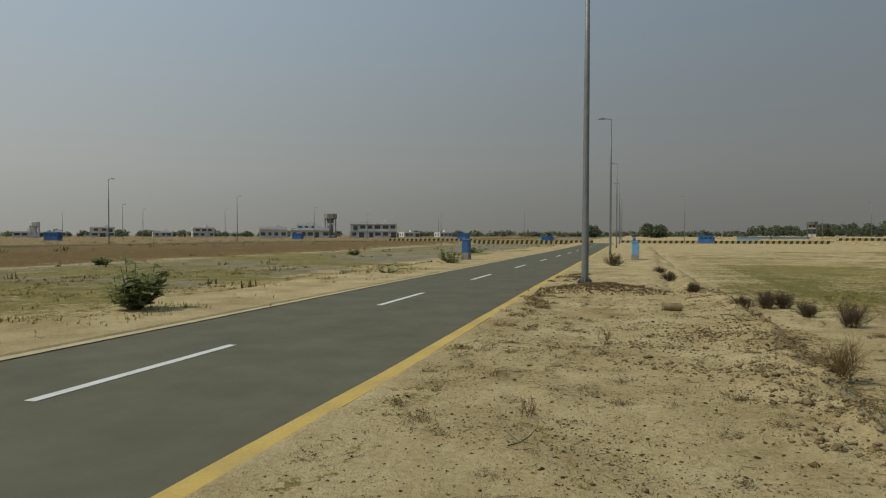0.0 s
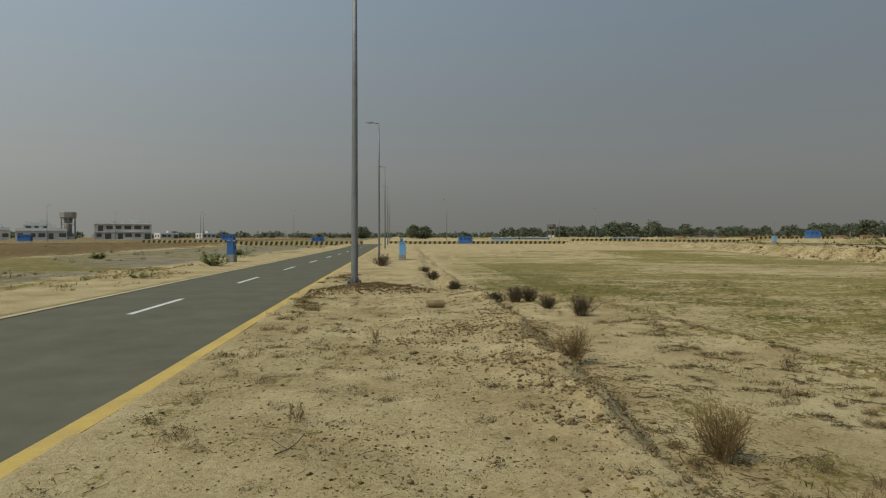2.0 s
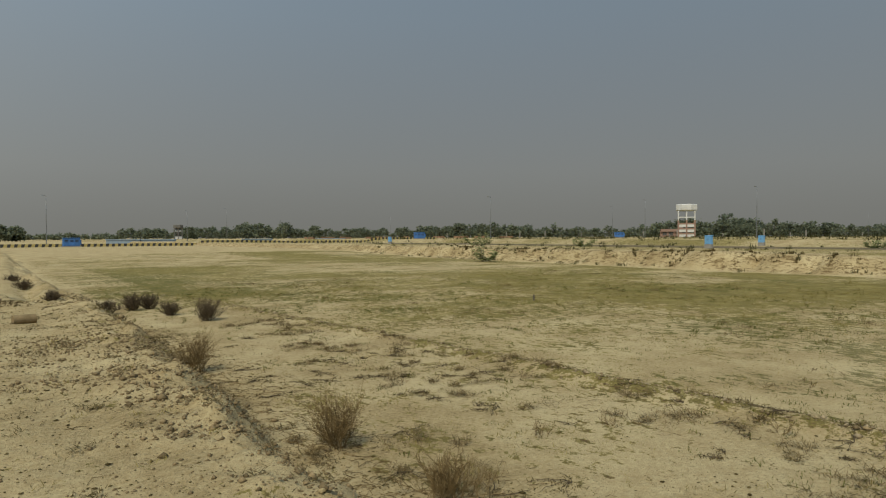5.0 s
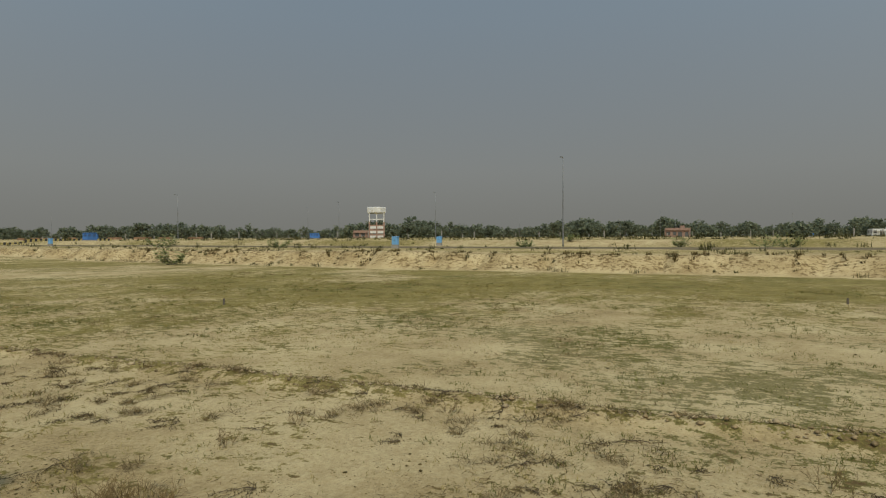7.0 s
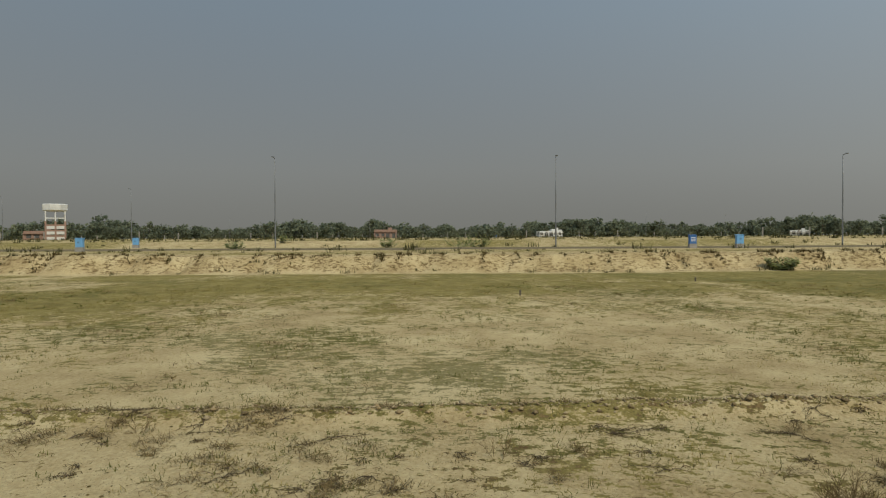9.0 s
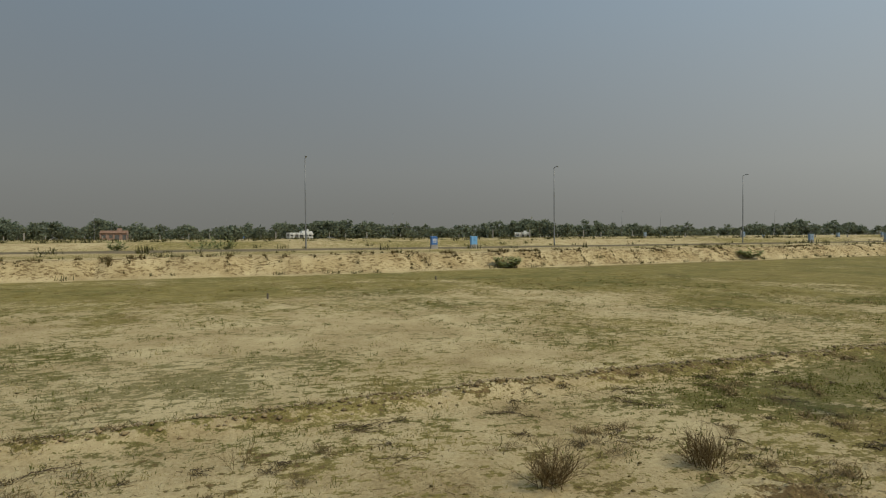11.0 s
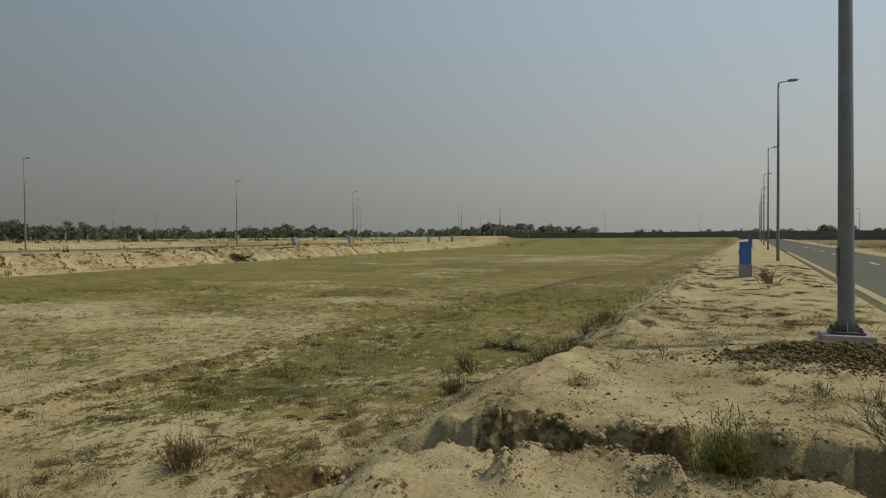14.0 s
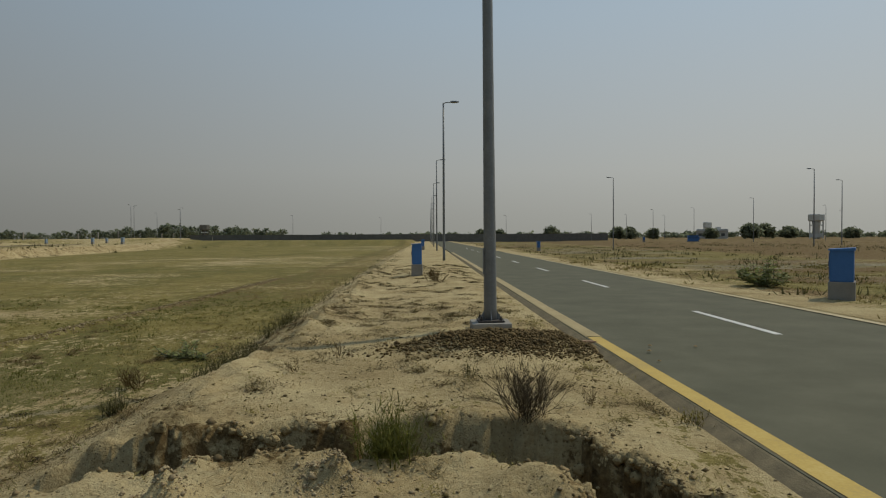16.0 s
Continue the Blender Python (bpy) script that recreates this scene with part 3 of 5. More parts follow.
tagged(strip("kerb", [-2.47, -2.445, -2.27, -2.235, -2.20], [0.004, 0.012, 0.014, 0.008, -0.16], M_KERB_PALE, np.arange(-60, -8.9, 0.35), 0.012, 16), "low dusty kerb of faded yellow paint", "kerb", kind="structure")
tagged(strip("edge_line", [-2.43, -2.25], [0.006, 0.006], M_YELLOW, near_y[near_y > -9.5], 0.012, 6), "worn yellow edge line on the asphalt", "road marking", kind="structure")
tagged(strip("edge_line", [-7.34, -7.17], [0.004, 0.004], M_YELLOW_OLD, near_y, 0.015, 8), "faded yellow edge line half covered by dust", "road marking", kind="structure")
dash = Buf()
for k in range(9):
    dash.v += [(-5.06, k * 2.9 / 8, 0), (-4.94, k * 2.9 / 8, 0)]
dash.f = [(2 * k, 2 * k + 1, 2 * k + 3, 2 * k + 2) for k in range(8)]
dash_mesh = dash.mesh("centre_dash", M_WHITE)
for y in [4.25 + 7.75 * k for k in range(-1, 13)] + [-12.15 - 8.6 * k for k in range(9)]:
    d = new("centre_dash", dash_mesh)
    d.location = (road_shift(-5.0, y + 1.4), y, 0.017)
    tagged(d, "white painted centre dash on the asphalt", "road marking", "centre dashes", "structure")


def far_road(x0, x1, y0, y1, label):
    """A dusty road running north beyond a bank, with sloping sides."""
    b = Buf()
    for y in np.arange(y0, y1, 10.0):
        zz = max(at_ground(x0, y), at_ground(x1, y)) + 0.06
        b.v += [(x0 - 0.5, y, zz - 0.3), (x0, y, zz), (x1, y, zz), (x1 + 0.5, y, zz - 0.3)]
    b.f = [(4 * j + k, 4 * j + k + 1, 4 * j + k + 5, 4 * j + k + 4) for j in range(len(b.v) // 4 - 1) for k in range(3)]
    return tagged(new("road", b.mesh("road", M_DUSTROAD)), label, "road", kind="structure")


far_road(58.5, 65.5, -110, 120, "far dusty asphalt road on the plateau beyond the bank")
far_road(-59.0, -52.5, -10, 128, "far dusty asphalt road beyond the sunken plot")

# ---- lamp posts ----
def pole_mesh(height, r0, r1, sides):
    b = Buf()
    b.tube([(0, 0, 0.02), (0, 0, 0.35), (0, 0, 2.4), (0, 0, height * 0.6), (0, 0, height)], [r0, r0, r0 * 0.9, (r0 + r1) / 2, r1], sides)
    return b


def lamp_post(x, y, arm_yaw, height=9.7, detailed=False, base=None, lean=0.0, group="lamp posts along the road"):
    z = at_ground(x, y) if base is None else base
    t = thing("street_lamp", pose(x, y, z, 0, lean, 0), "galvanised steel street lamp on a concrete footing" if detailed else "tall thin grey steel street lamp", "street lamp", group)
    pole_mesh(height, 0.1 if detailed else 0.085, 0.05, 12 if detailed else 7).part("pole", M_STEEL, t, smooth=True)
    c, s = math.cos(radians(arm_yaw)), math.sin(radians(arm_yaw))
    arm = Buf().tube([(0, 0, height - 0.02), (c * 0.15, s * 0.15, height + 0.03), (c * 0.6, s * 0.6, height + 0.06)], [0.04, 0.032, 0.028], 6)
    arm.part("arm", M_STEEL, t)
    h = Buf()
    for k, (u, w, zt, zb) in enumerate(((0.42, 0.04, 0.10, 0.03), (0.52, 0.12, 0.13, 0.02), (0.82, 0.13, 0.12, 0.03), (0.96, 0.05, 0.10, 0.05))):
        for a, zz in ((-w, zb), (w, zb), (w * 0.8, zt), (-w * 0.8, zt)):
            h.v.append((c * u - s * a, s * u + c * a, height + zz))
    h.f = [(4 * k + j, 4 * k + (j + 1) % 4, 4 * k + 4 + (j + 1) % 4, 4 * k + 4 + j) for k in range(3) for j in range(4)] + [(3, 2, 1, 0), (12, 13, 14, 15)]
    h.part("lamp_head", M_STEEL, t)
    if detailed:
        bevelled(Buf().box(-0.3, -0.3, -0.35, 0.3, 0.3, 0.12), 0.02).part("footing", M_CONC, t, "rough concrete footing block")
        bevelled(Buf().box(-0.2, -0.2, 0.125, 0.2, 0.2, 0.15), 0.004, 1).part("base_plate", M_DARKSTEEL, t, "dark bolted base plate")
        for bx, by in ((-0.15, -0.15), (0.15, -0.15), (0.15, 0.15), (-0.15, 0.15)):
            Buf().tube([(bx, by, 0.14), (bx, by, 0.21)], 0.016, 6).tube([(bx, by, 0.15), (bx, by, 0.18)], 0.028, 6).part("bolt", M_DARKSTEEL, t)
        for k in range(4):
            a = math.pi / 2 * k
            g = Buf()
            ca, sa = math.cos(a), math.sin(a)
            g.add([(ca * 0.09 - sa * q, sa * 0.09 + ca * q, 0.15) for q in (-0.006, 0.006)] + [(ca * 0.18 - sa * q, sa * 0.18 + ca * q, 0.15) for q in (-0.006, 0.006)]
                  + [(ca * 0.09 - sa * q, sa * 0.09 + ca * q, 0.30) for q in (-0.006, 0.006)], [(0, 2, 3, 1), (0, 4, 2), (1, 3, 5), (2, 4, 5, 3), (0, 1, 5, 4)])
            g.part("gusset", M_STEEL, t)
        bevelled(Buf().box(0.085, -0.055, 0.85, 0.108, 0.055, 1.25), 0.006, 1).part("hatch", M_STEEL, t)
    return t


for k, (x, y) in enumerate(((-1.06, 18.0), (-1.07, 47.2), (-1.05, 76.6), (-1.05, 106.0), (-1.05, 135.0), (-1.05, 164.0))):
    lamp_post(x, y, 180, detailed=k < 1, lean=0.25 if k == 0 else 0)
for k, (x, y) in enumerate(((-0.95, -10.1), (-1.03, -39.6), (-1.05, -68.7), (-1.05, -98), (-1.05, -127), (-1.05, -156), (-1.05, -186))):
    lamp_post(x, y, 180, detailed=k < 1, lean=0.35 if k == 0 else 0)
for x, y in ((97.0, 112.0), (140.0, 101.0), (68.7, 19.5), (69.3, -10.8), (69.7, -41.6), (69.9, -72.6), (68.2, -101.0), (84.0, -126.0), (73.0, -190.8)):
    lamp_post(x, y, 180, group="lamp posts beyond the field")
for x, y in ((-64.0, 67.0), (-114.2, 123.7), (-128.9, 147.0), (-162.8, 152.4), (-105.8, 151.6), (-69.0, 102.6), (-78.8, 151.7), (-82.2, 195.3), (-62.5, 215.0), (-33.6, 217.5), (11.8, 142.8), (61.6, 191.1), (-57.8, 195.9), (55.0, 209.2), (155.0, 249.1),
             (252.1, 34.3), (243.7, -71.9), (87.4, -192.9), (187.8, -139.4), (190.0, -214.0), (209.7, -174.4), (118.5, 60.9), (161.3, 128.3), (300.7, 107.7), (330.2, 37.8), (309.9, -11.8), (289.7, -120.9)):
    lamp_post(x, y, 0 if x < 0 else 180, base=-1.1 if x < -36 else None, group="far lamp posts")
for x, y in ((-25.3, -86.2), (-48.7, -79.3), (-62.2, -94.3), (-72.2, -139.4), (-78.4, -185.4), (-70.2, -196.3), (-74.8, -237.4), (-60.0, -231.3), (-29.2, -234.2), (20.5, -286.0), (83.5, -218.8), (85.1, -185.9), (102.7, -245.7), (53.2, -254.9),
             (-109.5, -172.5), (103.6, -157.0), (-139.3, -210.6), (-127.5, -150.6), (-94.2, -250.4)):
    lamp_post(x, y, 0, group="far lamp posts")


# ---- feeder pillars ----
def feeder_pillar(x, y, yaw, material, width=0.72, body=0.78, plinth=0.42, depth=0.36, label="blue sheet-steel feeder pillar on a concrete plinth", panel=False):
    z = at_ground(x, y)
    t = thing("feeder_pillar", pose(x, y, z, 0, 0, yaw), label, "electrical cabinet", "feeder pillars along the roads")
    bevelled(Buf().box(-width / 2 - 0.03, -depth / 2 - 0.03, -0.25, width / 2 + 0.03, depth / 2 + 0.03, plinth), 0.02).part("plinth", M_CONC, t, "bare concrete plinth")
    bevelled(Buf().box(-width / 2, -depth / 2, plinth, width / 2, depth / 2, plinth + body - 0.04), 0.012).part("body", material, t)
    roof = Buf()
    hw, hd, zt = width / 2 + 0.03, depth / 2 + 0.03, plinth + body
    roof.add([(-hw, -hd, zt - 0.045), (hw, -hd, zt - 0.045), (hw, hd, zt - 0.045), (-hw, hd, zt - 0.045), (-hw, -hd, zt - 0.015), (hw, -hd, zt - 0.015), (hw, hd, zt + 0.015), (-hw, hd, zt + 0.015)],
             [(3, 2, 1, 0), (4, 5, 6, 7), (0, 1, 5, 4), (1, 2, 6, 5), (2, 3, 7, 6), (3, 0, 4, 7)])
    roof.part("roof", material, t)
    for sx in (-1, 1):
        d = bevelled(Buf().box(min(sx * 0.012, sx * (width / 2 - 0.03)), -depth / 2 - 0.016, plinth + 0.05, max(sx * 0.012, sx * (width / 2 - 0.03)), -depth / 2 - 0.002, plinth + body - 0.09), 0.005, 1).part("door", material, t)
        Buf().box(sx * 0.05 - 0.012, -depth / 2 - 0.04, plinth + body * 0.45, sx * 0.05 + 0.012, -depth / 2 - 0.016, plinth + body * 0.6).part("handle", M_DARKSTEEL, d)
    if panel:
        p = Buf()
        for k in range(3):
            p.box(-0.2, -depth / 2 - 0.024, plinth + 0.22 + 0.14 * k, 0.2, -depth / 2 - 0.018, plinth + 0.29 + 0.14 * k)
        p.part("notice", M_LABEL, t, "pale notice bars on the door")
    return t


feeder_pillar(0.53, 38.48, 90, M_PALEBLUE, 0.7, 0.75, 0.3, label="pale blue feeder pillar on the sandy verge")
feeder_pillar(1.0, 84.0, 90, M_BLUE)
feeder_pillar(-9.15, 37.00, 90, M_BLUE, label="blue feeder pillar beside a shrub across the road")
feeder_pillar(0.40, -24.48, 90, M_BLUE, 0.55, 0.78, 0.4, label="deep blue feeder pillar with a pale concrete base on the verge")
feeder_pillar(0.5, -75.1, 90, M_BLUE)
feeder_pillar(-9.35, -14.45, 55, M_BLUE, 0.74, 0.74, 0.40, 0.46, label="blue two-door feeder pillar on grey concrete across the road")
feeder_pillar(-14.2, -81.1, 90, M_BLUE)
feeder_pillar(-51.5, -150.3, 90, M_BLUE)
for x, y, mt, pn in ((54.8, 32.6, M_PALEBLUE, False), (73.5, 37.2, M_PALEBLUE, False), (56.9, -25.0, M_PALEBLUE, False), (58.3, -21.4, M_BLUE, True), (60.2, -74.0, M_BLUE, False), (56.6, -83.0, M_BLUE, False),
                     (58.1, 93.5, M_PALEBLUE, False), (52.7, -112.0, M_BLUE, False), (96.0, -126.0, M_PALEBLUE, False), (103.9, -108.1, M_PALEBLUE, False), (119.8, -95.3, M_PALEBLUE, False),
                     (88.1, -150.0, M_PALEBLUE, False), (110.1, -160.0, M_PALEBLUE, False), (127.9, -140.1, M_PALEBLUE, False), (74.2, -149.9, M_PALEBLUE, False), (66.1, -128.0, M_PALEBLUE, False)):
    # the farther southern pillars get the haze-greyed blue
    feeder_pillar(x, y, -90, M_GREYBLUE if y < -60 else mt, 0.62, 0.8, 0.4, panel=pn, label="blue feeder pillar with a notice panel on the far bank" if pn else "pale blue feeder pillar on the far plateau")


# ---- transformer kiosks ----
def transformer_kiosk(x, y, yaw, w=2.6, h=1.55):
    z = at_ground(x, y)
    t = thing("transformer_kiosk", pose(x, y, z, 0, 0, yaw), "bright blue steel transformer kiosk on a low slab", "transformer", "transformer kiosks")
    Buf().box(-w / 2 - 0.2, -0.9, -0.2, w / 2 + 0.2, 0.9, 0.18).part("slab", M_CONC, t)
    bevelled(Buf().box(-w / 2, -0.7, 0.18, w / 2, 0.7, h), 0.03).part("body", M_BLUE, t)
    bevelled(Buf().box(-w / 2 - 0.08, -0.8, h, w / 2 + 0.08, 0.8, h + 0.1), 0.02).part("roof", M_BLUE, t)
    for k in range(3):
        x0 = -w / 2 + 0.1 + k * (w - 0.2) / 3
        d = bevelled(Buf().box(x0 + 0.03, -0.73, 0.28, x0 + (w - 0.2) / 3 - 0.03, -0.702, h - 0.1), 0.008, 1).part("door", M_BLUE, t)
        for j in range(4):
            Buf().box(x0 + 0.15, -0.755, 0.9 + 0.11 * j, x0 + (w - 0.2) / 3 - 0.15, -0.731, 0.95 + 0.11 * j).part("louvre", M_BLACK, d)
    for k in range(5):
        Buf().box(w / 2 + 0.02, -0.5 + 0.24 * k, 0.4, w / 2 + 0.22, -0.46 + 0.24 * k, h - 0.25).part("cooling_fin", M_BLUE, t)
    return t


for x, y, yaw in ((14.3, 128.3, 0), (-17.6, 149.0, 0), (-37.2, 146.6, 0), (-106.6, 97.6, 20), (-85.7, 155.3, 10), (84.4, 122.9, -35), (149.2, 116.4, -50), (199.9, -11.1, -90), (-67.5, -160.3, 160)):
    transformer_kiosk(x, y, yaw)

# ---- striped barrier across the north, wall across the south ----
barrier = thing("barrier", pose(0, 131, 0.0), "long low concrete barrier striped black and yellow", "barrier", kind="structure")
stripe = Buf().add([(0, -0.15, -0.4), (0.5, -0.15, -0.4), (0.5, 0.15, -0.4), (0, 0.15, -0.4), (0.18, -0.1, 0.45), (0.68, -0.1, 0.45), (0.68, 0.1, 0.45), (0.18, 0.1, 0.45)],
                   [(3, 2, 1, 0), (4, 5, 6, 7), (0, 1, 5, 4), (1, 2, 6, 5), (2, 3, 7, 6), (3, 0, 4, 7)])
sy, sb = stripe.mesh("stripe", M_KERB_Y), stripe.mesh("stripe", M_BLACK)
for k in range(290):
    x = -50 + 0.5 * k
    if -6.9 < x < -1.9:
        continue
    o = new("stripe", sy if k % 2 else sb)
    o.location = (x, 0, max(0.0, at_ground(x, 131)))
    o.parent = barrier
wall_s = Buf()
for k in range(38):
    x = 85 - 4.0 * k
    y = -232 - 0.0001 * (x - 84) ** 2
    wall_s.box(x - 3.85, y - 0.12, -0.6, x, y + 0.12, 2.65 + 0.05 * math.sin(k * 1.7))
    wall_s.box(x, y - 0.22, -0.8, x + 0.15, y + 0.22, 2.75)
tagged(new("wall_south", wall_s.mesh("wall_south", M_CONC_DARK)), "long dark concrete boundary wall with piers", "wall", kind="structure")


# ---- buildings ----
def building(x, y, yaw, w, d, storeys, wall, label, sh=3.3, openings=5, parapet=0.9, setback=0.0, balcony=False, z=None, seed=1):
    rnd = random.Random(seed)
    t = thing("house", pose(x, y, at_ground(x, y) if z is None else z, 0, 0, yaw), label, "house", "far houses")
    top = storeys * sh
    for s in range(storeys):
        inset = setback * s
        w0 = -w / 2 + inset * w
        body = Buf().box(w0, 0.35, s * sh - (0.6 if s == 0 else 0), w / 2, d, (s + 1) * sh)
        body.part("wall", wall, t)
        Buf().box(w0 - 0.25, -0.35, (s + 1) * sh - 0.28, w / 2 + 0.25, 0.34, (s + 1) * sh + 0.02).part("slab_edge", wall, t)
        bay = (w / 2 - w0) / openings
        for k in range(openings):
            bx = w0 + bay * k
            Buf().box(bx - 0.2, -0.05, s * sh, bx + 0.2, 0.346, (s + 1) * sh - 0.285).part("pier", wall, t)
            ww = bay * rnd.uniform(0.45, 0.75)
            z0 = s * sh + (0.15 if rnd.random() < 0.3 else 1.0)
            x0 = bx + 0.25 + rnd.random() * max(0.1, bay - ww - 0.5)
            win = Buf().box(x0, 0.28, z0, x0 + ww, 0.345, s * sh + 2.5).part("window", M_OPENING, t)
            Buf().box(x0 - 0.06, 0.2, z0 - 0.12, x0 + ww + 0.06, 0.34, z0 - 0.005).part("sill", wall, win)
            if wall is M_PLASTER and rnd.random() < 0.4:
                Buf().box(bx + 0.2, -0.05, s * sh, bx + bay - 0.2, 0.1, s * sh + 0.9).part("railing", wall, t)
        for sx in (-1, 1):
            for k in range(2):
                yy = d * (0.25 + 0.4 * k)
                xx = w / 2 if sx > 0 else w0
                Buf().box(min(xx, xx + sx * 0.02), yy, s * sh + 1.0, max(xx, xx + sx * 0.02), yy + d * 0.18, s * sh + 2.4).part("window", M_OPENING, t)
    pw0 = -w / 2 + setback * (storeys - 1) * w
    par = Buf().box(pw0, 0.35, top, w / 2, 0.55, top + parapet).box(pw0, d - 0.2, top, w / 2, d, top + parapet).box(pw0, 0.55, top, pw0 + 0.2, d - 0.2, top + parapet).box(w / 2 - 0.2, 0.55, top, w / 2, d - 0.2, top + parapet)
    par.part("parapet", wall, t)
    Buf().box(w * 0.1, d * 0.5, top + 0.02, w * 0.28, d * 0.8, top + 2.0).part("stair_head", wall, t)
    return t


building(-113.5, 277.7, 22, 21.5, 13, 2, M_PLASTER, "grey two-storey concrete frame house with open verandas", 3.3, 6, seed=3)
building(-137.2, 260.1, 27, 17, 11, 1, M_PLASTER, "low grey plastered house with a part upper floor", 3.6, 5, seed=4)
building(-142.1, 266.2, 27, 9, 8, 2, M_PLASTER, "grey two-storey house shell", 3.0, 3, seed=5)
building(-154.3, 257.3, 30, 12, 9, 1, M_PLASTER, "low grey house with deep openings", 4.0, 4, seed=6)
for k, (x, y, w, st) in enumerate(((-325.2, 334.8, 14, 2), (-294.9, 354.4, 12, 1), (-367.2, 335.4, 16, 1), (-355.6, 305.2, 12, 1), (-279.6, 376.2, 14, 2), (-395.7, 295.8, 16, 1), (-425.6, 306.3, 12, 1), (-143.9, 422.2, 12, 1), (-121.7, 431.9, 10, 1), (-336.3, 255.0, 14, 1))):
    building(x, y, 45, w, 9, st, M_WHITEWALL if k in (0, 6) else M_PLASTER, "distant plain house in the haze", 3.0, 3, parapet=0.6, seed=20 + k)
building(355.7, -52.7, -82, 13, 8, 1, M_WHITEWALL, "white single-storey house before the trees", 2.2, 5, setback=0.0, z=1.2, seed=8)
building(361.7, -56.7, -82, 6, 6, 1, M_WHITEWALL, "small white upper block of a house", 3.0, 2, z=1.2, seed=9)
building(328.2, 36.9, -90, 11, 8, 1, M_REDWALL, "red brick house with a flat roof", 3.6, 4, z=0.8, seed=10)
building(256.5, 169.5, -60, 12, 8, 1, M_REDWALL, "low red brick shed beside the water tower", 3.0, 4, z=0.8, seed=11)
building(-156.8, -346.7, 155, 16, 9, 1, M_PLASTER, "pale single-storey building behind trees", 4.0, 4, z=0.5, seed=12)
building(339.6, -180.8, -115, 9, 6, 1, M_WHITEWALL, "low white house far across the plots", 2.2, 3, z=0.8, seed=13)


def water_tower(x, y, yaw, h, tank_w, lower, label, z=0.0, tank_h=0.2, skin=None):
    t = thing("water_tower", pose(x, y, z, 0, 0, yaw), label, "water tower", "water towers")
    w = tank_w * 0.36
    lh = h * lower
    for sx in (-1, 0, 1):
        for sy_ in (-1, 0, 1):
            if sx or sy_:
                Buf().box(sx * w - 0.22, sy_ * w - 0.22, -0.5, sx * w + 0.22, sy_ * w + 0.22, h * (1 - tank_h)).part("column", skin or M_WHITEWALL, t)
                if lower > 0.4:
                    Buf().box(sx * w - 0.32, sy_ * w - 0.32, -0.5, sx * w + 0.32, sy_ * w + 0.32, lh + 0.3).part("pilaster", M_REDWALL, t)
    for k in range(max(1, int(lh / 2.1))):
        z0 = k * 2.1
        for a in range(4):
            bm = Buf().box(-w + 0.2, -w - 0.15, z0 + 0.15, w - 0.2, -w + 0.15, z0 + 1.25)
            o = bm.part("wall_panel", M_WHITEWALL if lower > 0.4 else M_PLASTER, t)
            o.rotation_euler.z = math.pi / 2 * a
            o2 = Buf().box(-w + 0.2, -w - 0.18, z0 + 1.26, w - 0.2, -w + 0.18, z0 + 1.85).part("brick_band", M_REDWALL if lower > 0.4 else M_PLASTER, t)
            o2.rotation_euler.z = math.pi / 2 * a
    if lower < 0.4:
        shaft = Buf().tube([(0, 0, -0.5), (0, 0, h * 0.5), (0, 0, h * (1 - tank_h))], [tank_w * 0.24, tank_w * 0.22, tank_w * 0.26], 12)
        shaft.part("shaft", skin or M_PLASTER, t, smooth=True)
    for a in range(4):
        o = Buf().box(-w, -w - 0.16, h * (1 - tank_h) * 0.74, w, -w + 0.16, h * (1 - tank_h) * 0.74 + 0.4).part("beam", M_WHITEWALL, t)
        o.rotation_euler.z = math.pi / 2 * a
    tank = Buf()
    r = tank_w / 2
    zs = [(h * (1 - tank_h) - 0.01, r * 0.86), (h * (1 - tank_h) + 0.4, r), (h - 0.25, r), (h, r * 0.93), (h + 0.05, 0.05)]
    for zz, rr in zs:
        tank.v += [(rr * math.cos(2 * math.pi * k / 8 + 0.39), rr * math.sin(2 * math.pi * k / 8 + 0.39), zz) for k in range(8)]
    tank.f = [(8 * j + k, 8 * j + (k + 1) % 8, 8 * j + 8 + (k + 1) % 8, 8 * j + 8 + k) for j in range(len(zs) - 1) for k in range(8)] + [tuple(range(7, -1, -1))]
    tank.part("tank", skin or M_WHITEWALL, t, "pale flat-topped tank")
    Buf().tube([(w + 0.3, 0, 0), (w + 0.3, 0, h)], 0.08, 5).part("riser_pipe", M_STEEL, t)
    return t


water_tower(244.4, 155.7, -57, 14.0, 9.0, 0.5, "white and red brick water tower on columns", 0.9)
water_tower(-132.1, 270.0, 25, 11.8, 6.5, 0.3, "grey concrete water tower beside unfinished houses", -0.3, 0.22, M_CONC)
water_tower(101.8, 407.5, -13, 9.0, 6.0, 0.05, "distant water tower on columns in haze", 0.5, 0.25, M_CONC_DARK)
water_tower(130.7, -378.5, 200, 9.0, 6.0, 0.1, "distant water tower behind the wall", 0.5, 0.35, M_CONC_DARK)
water_tower(-174.0, -280.7, 148, 10.5, 7.0, 0.1, "pale water tower on columns beyond the wall", 0.5, 0.3)
water_tower(-162.7, -365.7, 150, 9.0, 5.0, 0.1, "small distant water tower among trees", 0.5, 0.35)
water_tower(-247.8, 217.7, 45, 7.0, 4.5, 0.1, "distant grey water tower on a tapering column", 0.2, 0.3)


